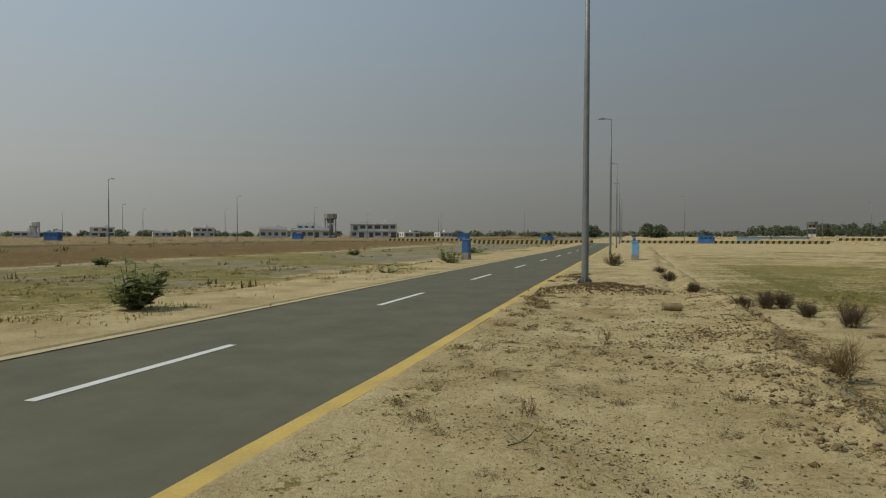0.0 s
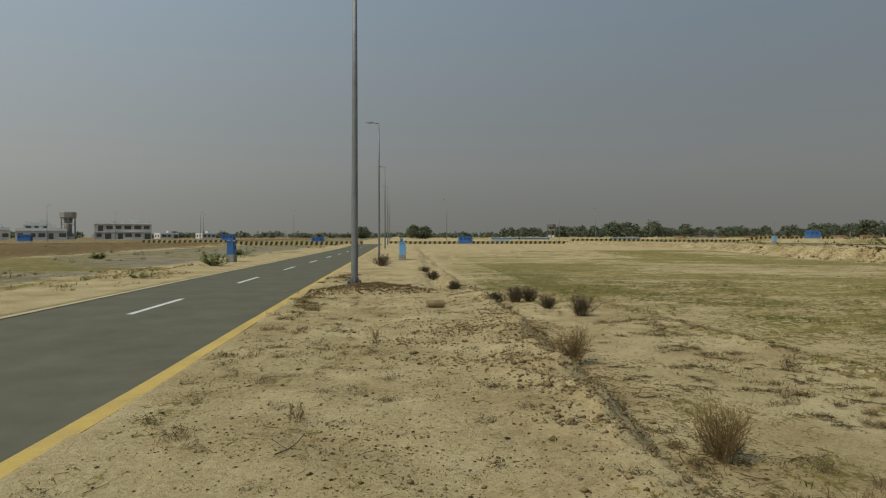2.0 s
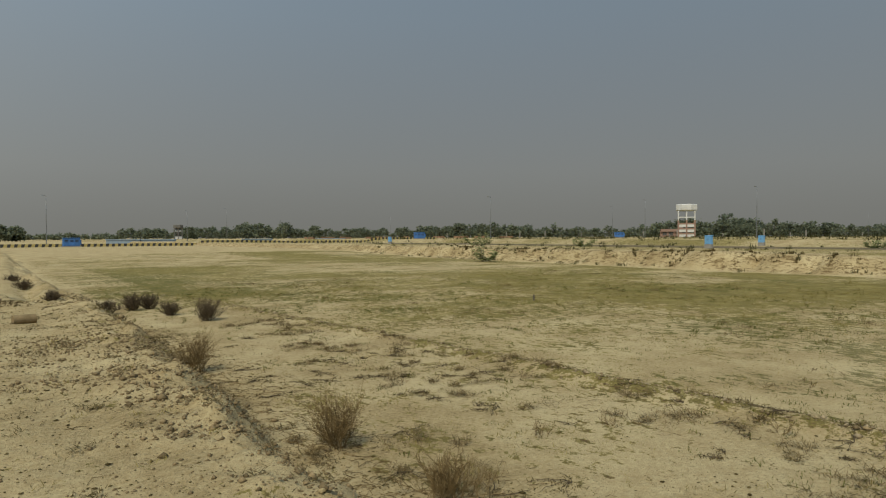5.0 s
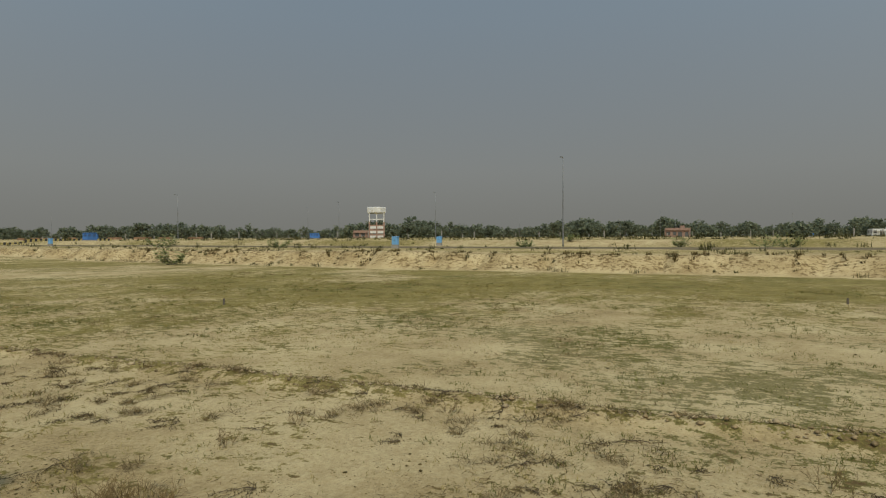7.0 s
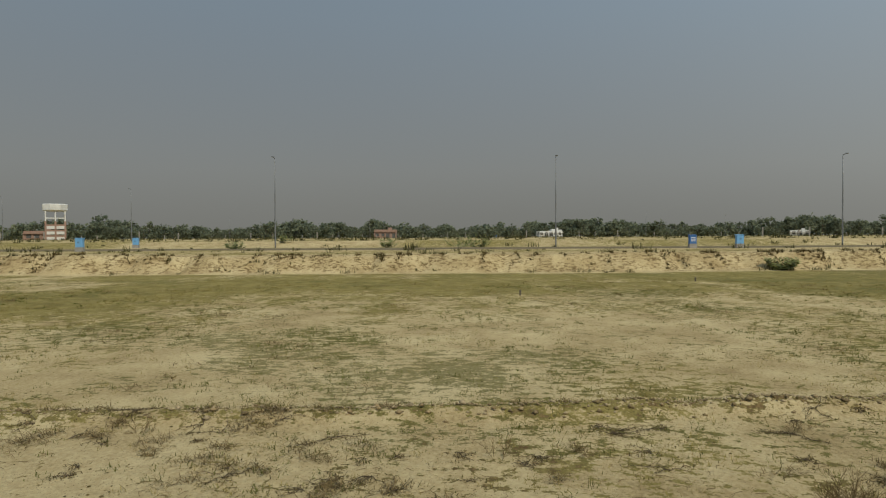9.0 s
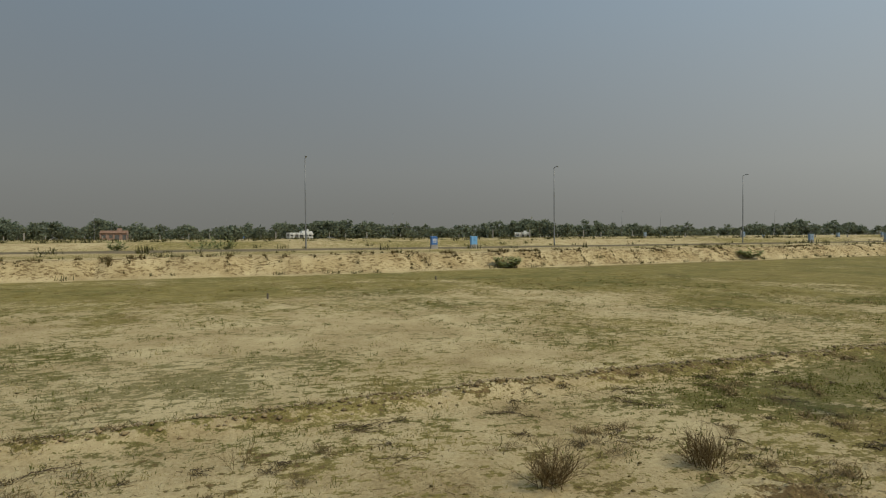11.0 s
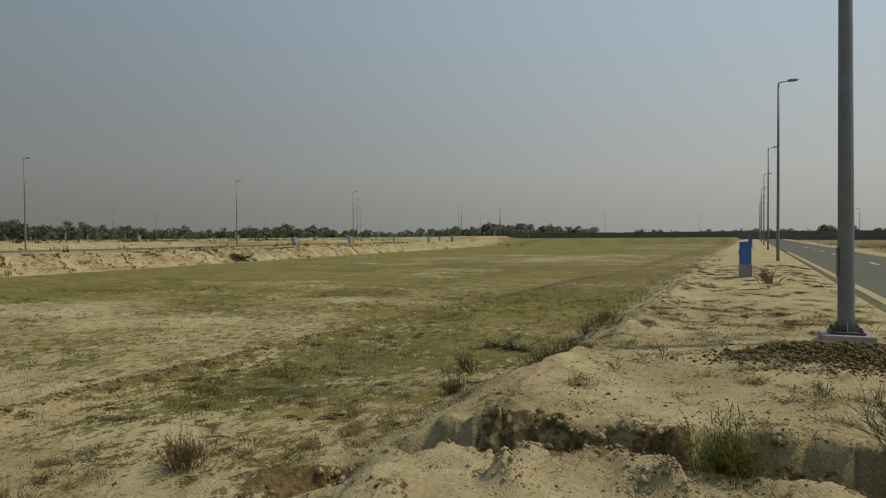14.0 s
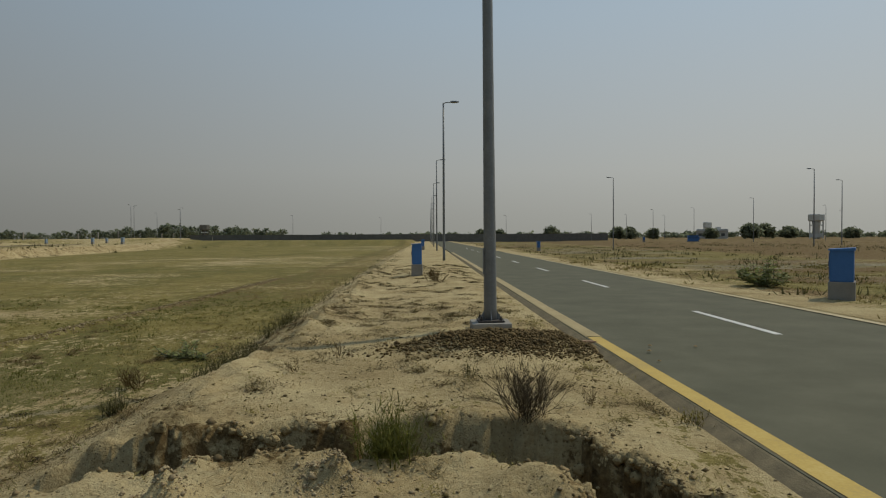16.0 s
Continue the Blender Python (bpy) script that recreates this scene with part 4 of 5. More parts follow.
# ---- trees ----
def tree_into(buf, trunk, x, y, z, h, r, rnd, clumps=26, leaves=12):
    trunk.tube([(x, y, z - 0.5), (x + rnd.uniform(-0.2, 0.2), y, z + h * 0.35), (x + rnd.uniform(-0.4, 0.4), y + rnd.uniform(-0.4, 0.4), z + h * 0.7)], [h * 0.022, h * 0.016, h * 0.008], 5)
    for c in range(clumps):
        a, u = rnd.uniform(0, 6.283), rnd.random()
        v = rnd.random()
        hh = z + h * (0.16 + 0.80 * v)
        rr = r * math.sqrt(u) * (0.72 + 0.9 * v * (1 - v) * 2.0 - 0.35 * v)
        cx, cy = x + rr * math.cos(a), y + rr * math.sin(a)
        if c % 4 == 0:
            trunk.tube([(x, y, z + h * 0.35 + 0.2 * (hh - z)), (cx, cy, hh)], [h * 0.007, h * 0.002], 3, False)
        s = r * rnd.uniform(0.18, 0.32)
        for _ in range(leaves):
            px, py, pz = cx + rnd.gauss(0, s * 0.5), cy + rnd.gauss(0, s * 0.5), hh + rnd.gauss(0, s * 0.42)
            q = s * rnd.uniform(0.4, 0.7)
            d1 = Vector((rnd.gauss(0, 1), rnd.gauss(0, 1), rnd.gauss(0, 0.7))).normalized() * q
            d2 = Vector((rnd.gauss(0, 1), rnd.gauss(0, 1), rnd.gauss(0, 0.7))).normalized() * q
            p = Vector((px, py, pz))
            buf.add([p - d1, p + d2, p + d1 * 1.1, p - d2 * 0.8], [(0, 1, 2, 3)])


def tree(x, y, h, r, label, seed, z=None, clumps=60):
    rnd = random.Random(seed)
    z = at_ground(x, y) if z is None else z
    t = thing("tree", pose(x, y, z), label, "tree", "far single trees")
    leaves, trunk = Buf(), Buf()
    tree_into(leaves, trunk, 0, 0, 0, h, r, rnd, clumps * 2, 12)
    trunk.part("trunk", M_BARK, t)
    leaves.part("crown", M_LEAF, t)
    return t


for k, (x, y, h, r) in enumerate(((11.8, 375.8, 8, 4.5), (17.9, 381.7, 7, 4.5), (-19.9, 400.3, 7, 5), (-59.0, -300.3, 5.9, 3.7), (-102.8, -340.5, 5.9, 4.3), (-110.8, -345.5, 5.9, 4.3), (-118.8, -330.5, 5.3, 3.1), (-148.8, -330.7, 5.3, 3.7), (-154.0, -300.7, 6.6, 4.3), (-170.8, -330.7, 7.3, 5.0),
                                  (-180.8, -335.8, 7.3, 5.0), (-190.8, -330.8, 5.9, 4.3), (-204.0, -300.9, 4.6, 3.7), (-28.8, -330.2, 5.3, 3.7), (-38.8, -335.2, 5.3, 3.1), (175.0, 12.9, 2.6, 2.6), (127.9, -5.8, 2.0, 2.2))):
    tree(x, y, h, r, "dark green rounded tree standing in the haze", 100 + k)

rnd = random.Random(11)
woods, wood_trunks = Buf(), Buf()
for k in range(640):
    a = -1.35 + 2.75 * (k + rnd.random()) / 640
    # bearing measured from +x toward +y: the belt runs round the east side
    dist = 395 + 60 * rnd.random() + (120 if a > 0.62 else 0) + (190 if a < -0.75 else 0)
    h = rnd.uniform(6.5, 10.8) * (0.8 + 0.35 * math.sin(a * 9) ** 2) * rnd.choice((0.75, 1.0, 1.0, 1.12))
    tree_into(woods, wood_trunks, dist * math.cos(a), dist * math.sin(a), 0.3, h, h * rnd.uniform(0.36, 0.62), rnd, 44, 10)
for k in range(150):
    a = 1.4 + 2.0 * (k + rnd.random()) / 150
    dist = 620 + 120 * rnd.random()
    tree_into(woods, wood_trunks, dist * math.cos(a), dist * math.sin(a), 0.2, rnd.uniform(3, 5.5), rnd.uniform(5, 9), rnd, 34, 8)
for k in range(120):
    a = -1.4 - 1.7 * (k + rnd.random()) / 120
    dist = 560 + 120 * rnd.random()
    tree_into(woods, wood_trunks, dist * math.cos(a), dist * math.sin(a), 0.2, rnd.uniform(3, 5.5), rnd.uniform(5, 9), rnd, 34, 8)
w_ob = thing("far_woods", pose(0, 0, 0), "belt of dark green trees along the horizon", "trees", kind="stuff")
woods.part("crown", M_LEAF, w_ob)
wood_trunks.part("trunk", M_BARK, w_ob)


# ---- bushes, herbs, litter ----
def dry_bush(x, y, h, r, twigs, seed, label="dry leafless brown bush of fine branching twigs", sink=0.02, thick=0.0032, skin=None):
    rnd = random.Random(seed)
    b = Buf()

    def grow(p, d, length, rad, level):
        pts, rr = [p], [rad]
        for s in range(3):
            d = (d + Vector((rnd.gauss(0, 0.24), rnd.gauss(0, 0.24), rnd.gauss(0.05, 0.12)))).normalized()
            p = p + d * length / 3
            pts.append(p)
            rr.append(rad * (0.85 - 0.17 * s))
            if level:
                for _ in range(2):
                    e = (d + Vector((rnd.gauss(0, 0.42), rnd.gauss(0, 0.42), rnd.gauss(0.1, 0.25)))).normalized()
                    grow(p, e, length * rnd.uniform(0.35, 0.6), rad * 0.6, level - 1)
        b.tube(pts if level else pts[::3], rr if level else rr[::3], 3, False)

    for k in range(max(4, twigs // 3)):
        a, tilt = rnd.uniform(0, 6.283), min(abs(rnd.gauss(0, 0.55)), 1.1)
        d = Vector((math.sin(tilt) * math.cos(a), math.sin(tilt) * math.sin(a), math.cos(tilt)))
        d = Vector((d.x * r / h * 1.25, d.y * r / h * 1.25, d.z)).normalized()
        grow(Vector((rnd.gauss(0, 0.05) * r / 0.3, rnd.gauss(0, 0.05) * r / 0.3, 0)), d, h * rnd.uniform(0.42, 0.66), thick, 2)
    ob = new("dry_bush", b.mesh("dry_bush", skin or M_TWIG))
    ob.location = (x, y, at_ground(x, y) - sink)
    return tagged(ob, label, "bush", "dry bushes on the verge")


dry_bush(2.71, 5.08, 0.56, 0.30, 150, 1, "round dry leafless bush below the lip of the verge")
dry_bush(2.63, 9.05, 0.62, 0.38, 170, 2, "wide dry leafless bush at the foot of the verge")
dry_bush(2.86, 3.63, 0.40, 0.42, 150, 3, "low tangled dead bush")
dry_bush(4.40, 14.69, 0.58, 0.38, 190, 4, "dark dry rounded bush at the field edge", thick=0.005, skin=M_TWIG_DARK)
for k, (x, y, h, r) in enumerate(((3.45, 17.81, 0.55, 0.34), (3.87, 17.90, 0.55, 0.34), (3.98, 16.20, 0.45, 0.3), (2.79, 17.32, 0.4, 0.4), (1.59, 16.55, 0.3, 0.3), (-0.54, 30.51, 0.75, 0.6), (1.30, 26.96, 0.35, 0.4), (1.43, 22.46, 0.4, 0.35))):
    dry_bush(x, y, h * 0.9, r, 170, 10 + k, "dark dry rounded bush on the sand", thick=0.006, skin=M_TWIG_DARK)
dry_bush(4.20, -3.92, 0.34, 0.32, 120, 30, "low dry bush in the grassy field")
dry_bush(4.30, -2.55, 0.38, 0.36, 120, 31, "low dry bush in the grassy field")
dry_bush(3.65, -8.18, 0.35, 0.3, 70, 32)
dry_bush(-0.75, -5.15, 0.50, 0.33, 150, 33, "dark wiry bush on the lip of the ditch", thick=0.0028, skin=M_TWIG_DARK)
dry_bush(-0.23, -20.58, 0.5, 0.5, 60, 34, thick=0.007)
for k, (x, y, h, r) in enumerate(((4.34, 4.21, 0.22, 0.14), (5.13, 4.04, 0.16, 0.2), (-0.71, 5.05, 0.2, 0.12), (-0.17, 8.60, 0.3, 0.12), (5.53, -0.49, 0.25, 0.25), (1.45, -7.28, 0.3, 0.2), (1.11, -8.09, 0.34, 0.1), (-1.34, -5.68, 0.3, 0.3), (6.17, 2.87, 0.2, 0.2), (3.81, -5.70, 0.24, 0.2))):
    dry_bush(x, y, h * (0.75 if y < -3 else 1.0), r, 22, 50 + k, "small dry weed standing in sand", thick=0.0025)


def milkweed(x, y, h, r, stems, seed, label="grey-green broad-leaved milkweed shrub", leaf=0.13, per=18):
    rnd = random.Random(seed)
    t = thing("milkweed_shrub", pose(x, y, at_ground(x, y) - 0.02), label, "shrub", "milkweed shrubs")
    st, lv = Buf(), Buf()
    for k in range(stems):
        a = rnd.uniform(0, 6.283)
        out = r * math.sqrt(rnd.random())
        top = Vector((out * math.cos(a), out * math.sin(a), h * rnd.uniform(0.45, 1.0) * (1.05 - 0.3 * out / r)))
        mid = Vector((top.x * 0.75, top.y * 0.75, top.z * 0.42)) + Vector((rnd.gauss(0, 0.05), rnd.gauss(0, 0.05), 0))
        base = Vector((0.12 * out * math.cos(a), 0.12 * out * math.sin(a), 0))
        st.tube([base, mid, top], [0.016, 0.012, 0.006], 5, False)
        for j in range(per):
            u = 0.18 + 0.82 * (j + rnd.random()) / per
            p = (base.lerp(mid, u * 2) if u < 0.5 else mid.lerp(top, u * 2 - 1))
            b = j * 1.57 + rnd.uniform(-0.4, 0.4)
            along = Vector((math.cos(b), math.sin(b), rnd.uniform(-0.35, 0.7)))
            side = along.cross(Vector((0, 0, 1)))
            lv.leaf(p, along, side, leaf * rnd.uniform(0.8, 1.3), leaf * rnd.uniform(0.62, 0.88))
    st.part("stem", M_STEM, t)
    lv.part("foliage", M_CALO, t, "broad pale-veined leaves")
    return t


milkweed(-8.98, 10.10, 1.12, 0.55, 22, 1, "leafy grey-green milkweed shrub on pale sand", 0.175, 15)
milkweed(-8.62, 31.60, 0.95, 0.75, 22, 2, "milkweed shrub beside a blue pillar")
milkweed(-9.54, -17.92, 0.85, 0.8, 24, 3, "bushy milkweed shrub across the road", 0.15, 18)
milkweed(3.67, -10.28, 0.30, 0.55, 20, 4, "low milkweed sprouting below the verge slope", 0.08, 10)
milkweed(-8.65, 22.70, 0.3, 0.5, 10, 5, "low green plants beside the road", 0.1, 10)
milkweed(-11.12, 24.24, 0.35, 0.4, 8, 6, "low green plants beside the road", 0.1, 10)
for k, (x, y, h, r) in enumerate(((30.99, 36.37, 1.5, 1.2), (33.56, -16.95, 0.9, 0.9), (36.53, -38.60, 0.7, 0.9), (70.9, -0.3, 1.5, 2.6), (65.9, -2.2, 1.8, 1.6), (78.1, 21.4, 1.0, 1.6), (62.1, 21.5, 1.1, 1.2), (40.5, 48.5, 1.6, 1.6), (47.4, 41.4, 1.2, 1.8), (70.0, 7.5, 1.2, 1.2), (-14.1, 60.3, 0.8, 1.2), (-23.22, 52.41, 0.6, 0.6), (-29.53, 30.50, 0.5, 0.6))):
    milkweed(x, y, h, r, 16, 20 + k, "grey-green milkweed clump on the far bank", 0.24, 14)


def herb(x, y, h, r, blades, seed, material, label, name="herb"):
    rnd = random.Random(seed)
    b = Buf()
    for k in range(blades):
        a, t = rnd.uniform(0, 6.283), rnd.uniform(0.05, 0.9)
        L = h * rnd.uniform(0.4, 1.05)
        along = Vector((math.sin(t) * math.cos(a), math.sin(t) * math.sin(a), math.cos(t))) * L
        p = Vector((rnd.gauss(0, r * 0.35), rnd.gauss(0, r * 0.35), 0))
        b.blade(p, along, 0.004)
        for j in range(5):
            q = p + along * rnd.uniform(0.3, 1.0)
            b.blade(q, Vector((rnd.gauss(0, 1), rnd.gauss(0, 1), rnd.uniform(0, 1.2))).normalized() * h * 0.2, 0.004)
    ob = new(name, b.mesh(name, material))
    ob.location = (x, y, at_ground(x, y) - 0.03)
    return tagged(ob, label, "plant", "green herbs on the verge", "stuff")


herb(0.27, -4.33, 0.44, 0.20, 210, 1, M_GREENGRASS, "dense narrow-leaved green herb in the ditch")
herb(0.26, -4.83, 0.3, 0.5, 90, 2, M_HERB, "grassy tuft on the ditch lip")
for k, (x, y, h, r) in enumerate(((2.54, -7.58, 0.14, 0.28), (2.56, -8.08, 0.2, 0.3), (2.64, -8.68, 0.27, 0.3), (2.58, -9.33, 0.2, 0.3), (2.72, -10.08, 0.3, 0.3), (2.64, -10.88, 0.22, 0.3), (2.60, -11.78, 0.24, 0.35), (2.54, -12.58, 0.18, 0.4), (3.30, -6.99, 0.26, 0.16), (2.82, -13.28, 0.3, 0.3))):
    herb(x, y, h * 1.15, r, 90, 80 + k, M_HERB, "dark green weeds along the verge edge")
herb(-0.39, -6.78, 0.22, 0.1, 14, 5, M_HERB, "small green seedling in sand")
herb(-2.09, -5.29, 0.16, 0.25, 60, 6, M_DRYGRASS, "straw-coloured grass tuft by the asphalt")
for k, (x, y) in enumerate(((2.65, -14.5), (2.6, -16.5), (2.6, -18.5), (2.6, -21), (2.6, -24), (2.55, -27), (2.5, -30), (2.5, -33), (2.4, -37), (2.3, -41), (2.2, -46))):
    herb(x, y, 0.24, 0.9, 80, 60 + k, M_HERB, "dark weeds along the verge edge")

rnd = random.Random(21)
npr = np.random.RandomState(4)


def scatter(n, x0, x1, y0, y1, chance):
    """Points of a region kept by a chance from 0 to 1, with the ground's height."""
    x, y = npr.uniform(x0, x1, n), npr.uniform(y0, y1, n)
    keep = npr.rand(n) < chance(x, y)
    x, y = x[keep], y[keep]
    return np.stack([x, y, ground_height(x, y)], 1)


def blades_object(name, groups, material, label, category):
    """One mesh of many short blades: groups of (points, per point, length range, lean range, half width)."""
    vs = []
    for pts, per, (l0, l1), (t0, t1), width in groups:
        p = np.repeat(pts, per, axis=0)
        n = len(p)
        p = p + np.c_[npr.normal(0, 0.035, n), npr.normal(0, 0.035, n), np.full(n, -0.006)]
        a, t, L = npr.uniform(0, 6.283, n), npr.uniform(t0, t1, n), npr.uniform(l0, l1, n)
        along = np.c_[np.sin(t) * np.cos(a) * L, np.sin(t) * np.sin(a) * L, np.cos(t) * L]
        w = width * (1 + 0.09 * np.hypot(p[:, 0], p[:, 1]))
        side = np.c_[-np.sin(a) * w, np.cos(a) * w, np.zeros(n)]
        vs.append(np.stack([p - side, p + side, p + along * 0.6 + side * 0.7, p + along], 1).reshape(-1, 3))
    v = np.concatenate(vs)
    f = np.arange(len(v)).reshape(-1, 4)
    m = bpy.data.meshes.new(name)
    m.vertices.add(len(v))
    m.vertices.foreach_set("co", v.ravel())
    m.loops.add(f.size)
    m.loops.foreach_set("vertex_index", f.ravel())
    m.polygons.add(len(f))
    m.polygons.foreach_set("loop_start", np.arange(0, f.size, 4))
    m.update()
    m.materials.append(material)
    return tagged(new(name, m), label, category, kind="stuff")


def lumps_object(name, pts, radii, squash, material, label):
    """One mesh of many irregular eight-faced clods."""
    n = len(pts)
    d = np.array([(1, 0, 0), (0, 1, 0), (-1, 0, 0), (0, -1, 0), (0, 0, 1), (0, 0, -0.6)], float)
    a = npr.uniform(0, 1.57, n)
    ca, sa = np.cos(a)[:, None], np.sin(a)[:, None]
    q = radii[:, None] * npr.uniform(0.6, 1.3, (n, 6))
    v = np.stack([pts[:, :1] + (d[:, 0] * ca - d[:, 1] * sa) * q, pts[:, 1:2] + (d[:, 0] * sa + d[:, 1] * ca) * q, pts[:, 2:] + radii[:, None] * 0.25 + d[:, 2] * q * squash], -1).reshape(-1, 3)
    tri = np.array([(0, 1, 4), (1, 2, 4), (2, 3, 4), (3, 0, 4), (1, 0, 5), (2, 1, 5), (3, 2, 5), (0, 3, 5)])
    f = (np.arange(n)[:, None, None] * 6 + tri).reshape(-1, 3)
    m = bpy.data.meshes.new(name)
    m.vertices.add(len(v))
    m.vertices.foreach_set("co", v.ravel())
    m.loops.add(f.size)
    m.loops.foreach_set("vertex_index", f.ravel())
    m.polygons.add(len(f))
    m.polygons.foreach_set("loop_start", np.arange(0, f.size, 3))
    m.update()
    m.materials.append(material)
    return tagged(new(name, m), label, "clods", kind="stuff")


def near(x, y, reach):
    return np.clip(1.2 - np.hypot(x, y) / reach, 0, 1)


def clod_bands(x, y):
    """Heaped crumbs in short bands across the northern verge."""
    ragged = 0.5 + W2(x, y, 0.5, 3)
    out = 0
    for cx, cy, rx, ry in ((0.75, 7.35, 0.75, 0.28), (1.5, 6.9, 0.4, 0.3), (1.35, 4.85, 0.35, 0.2), (1.3, 9.6, 0.7, 0.6), (0.4, 8.6, 0.6, 0.25), (1.6, 5.9, 0.3, 0.4)):
        out = out + np.exp(-(((x - cx) / rx) ** 2 + ((y - cy) / ry) ** 2))
    return np.clip(out * ragged, 0, 0.9)


def clump(x, y, size, bias):
    return np.clip((W3(x, y, size, 3) + bias) * 2.2, 0, 1)


field_dry = scatter(90000, 2.4, 24, -26, 30, lambda x, y: covers(x, y)[0] * near(x, y, 28) * clump(x, y, 0.8, 0.22) * 0.8)
field_green = scatter(60000, 2.4, 16, -18, 28, lambda x, y: np.clip(covers(x, y)[1] * 1.3 - 0.1, 0, 1) * near(x, y, 26) * clump(x, y, 0.6, 0.25) * 0.8)
verge_dry = scatter(16000, -2.2, 2.4, -16, 24, lambda x, y: np.clip(0.05 + 0.4 * np.exp(-((x + 1.85) / 0.35) ** 2) * clump(x, y, 0.7, 0.05) + 0.45 * clump(x, y, 0.8, -0.12), 0, 1))
west_dry = scatter(14000, -22, -7.7, 4, 34, lambda x, y: clump(x, y, 1.2, 0.0) * 0.8)
west_dry_s = scatter(20000, -24, -7.7, -40, -9, lambda x, y: clump(x, y, 1.2, 0.0) * 0.8)
blades_object("dry_grass", [(field_dry, 4, (0.02, 0.07), (0.5, 1.45), 0.0022), (verge_dry, 4, (0.02, 0.06), (0.8, 1.5), 0.0022), (west_dry, 4, (0.04, 0.13), (0.3, 1.4), 0.004), (west_dry_s, 4, (0.04, 0.13), (0.3, 1.4), 0.004)], M_DRYGRASS, "sparse short straw-coloured grass", "grass")
blades_object("green_grass", [(field_green, 4, (0.02, 0.06), (0.4, 1.4), 0.0026)], M_GREENGRASS, "thin low green grass in patches", "grass")

def mats(n, x0, x1, y0, y1, chance, size, per):
    """Points heaped in flat elongated mats."""
    c = scatter(n, x0, x1, y0, y1, chance)
    r = npr.uniform(0.4, 1.0, len(c)) * size
    a = npr.uniform(0, 3.14, len(c))
    p = np.repeat(c, per, axis=0)
    u, v = npr.normal(0, 1, len(p)) * np.repeat(r, per), npr.normal(0, 0.4, len(p)) * np.repeat(r, per)
    ca, sa = np.repeat(np.cos(a), per), np.repeat(np.sin(a), per)
    x, y = p[:, 0] + u * ca - v * sa, p[:, 1] + u * sa + v * ca
    return np.stack([x, y, ground_height(x, y) + npr.uniform(0, 0.03, len(x))], 1)


def inner(x, y):
    return (x < lerp_table(y, RIDGE) + 0.3) & (x > lerp_table(y, VERGE_EDGE) + 0.7)


mat_field = mats(650, 2.2, 7, -14, 14, lambda x, y: inner(x, y) * clump(x, y, 1.6, 0.12), 0.15, 70)
mat_verge = mats(1000, -2.0, 2.2, -14, 20, lambda x, y: 0.25 + 0.6 * clump(x, y, 1.5, -0.1), 0.10, 50)
mat_lip = mats(420, 1.0, 3.4, 2.6, 17, lambda x, y: np.exp(-((x - lerp_table(y, VERGE_EDGE) - 0.45) / 0.4) ** 2) * (0.3 + clump(x, y, 0.9, 0.0)), 0.13, 60)
mat_south = mats(760, -1.9, 2.4, -34, -5.4, lambda x, y: 0.25 + 0.75 * clump(x, y, 2.0, -0.05), 0.17, 110)
mat_far = mats(700, 7, 26, -22, 26, lambda x, y: clump(x, y, 3.0, -0.05), 0.3, 40)
tuft_green = mats(30000, 2.6, 24, -20, 24, lambda x, y: np.clip(covers(x, y)[1] * 1.2 + 0.1, 0, 1) * near(x, y, 30) * clump(x, y, 1.4, 0.1), 0.055, 14)
tuft_dry = mats(42000, 2.6, 28, -22, 26, lambda x, y: np.clip(covers(x, y)[0], 0, 1) * near(x, y, 34) * clump(x, y, 1.1, 0.05), 0.06, 12)
tuft_verge = mats(3200, -2.2, 2.3, -14, 22, lambda x, y: np.clip(0.06 + 0.8 * np.exp(-((x + 1.8) / 0.4) ** 2) * clump(x, y, 0.9, 0.1) + 0.5 * clump(x, y, 0.9, -0.2), 0, 1), 0.05, 22)
blades_object("green_grass", [(tuft_green, 1, (0.02, 0.06), (0.3, 1.3), 0.0024)], M_GREENGRASS, "small scattered tufts of green grass", "grass")
blades_object("dry_grass", [(tuft_dry, 1, (0.02, 0.055), (0.4, 1.4), 0.0022), (tuft_verge, 1, (0.02, 0.06), (0.8, 1.5), 0.0022)], M_DRYGRASS, "small scattered tufts of straw-coloured grass", "grass")
blades_object("dead_creeper", [(mat_field, 1, (0.03, 0.12), (0.9, 1.55), 0.0022), (mat_far, 1, (0.03, 0.10), (0.7, 1.5), 0.003)], M_TWIG, "flat brown mats of dead creeping weed", "litter")
blades_object("dead_creeper", [(mat_verge, 1, (0.02, 0.07), (1.1, 1.56), 0.0026), (mat_lip, 1, (0.02, 0.08), (0.9, 1.56), 0.0028), (mat_south, 1, (0.03, 0.08), (1.15, 1.56), 0.0032), (mat_field[::2], 1, (0.03, 0.10), (0.9, 1.55), 0.0024)], M_LITTER, "dark mats of dead creeping weed", "litter")

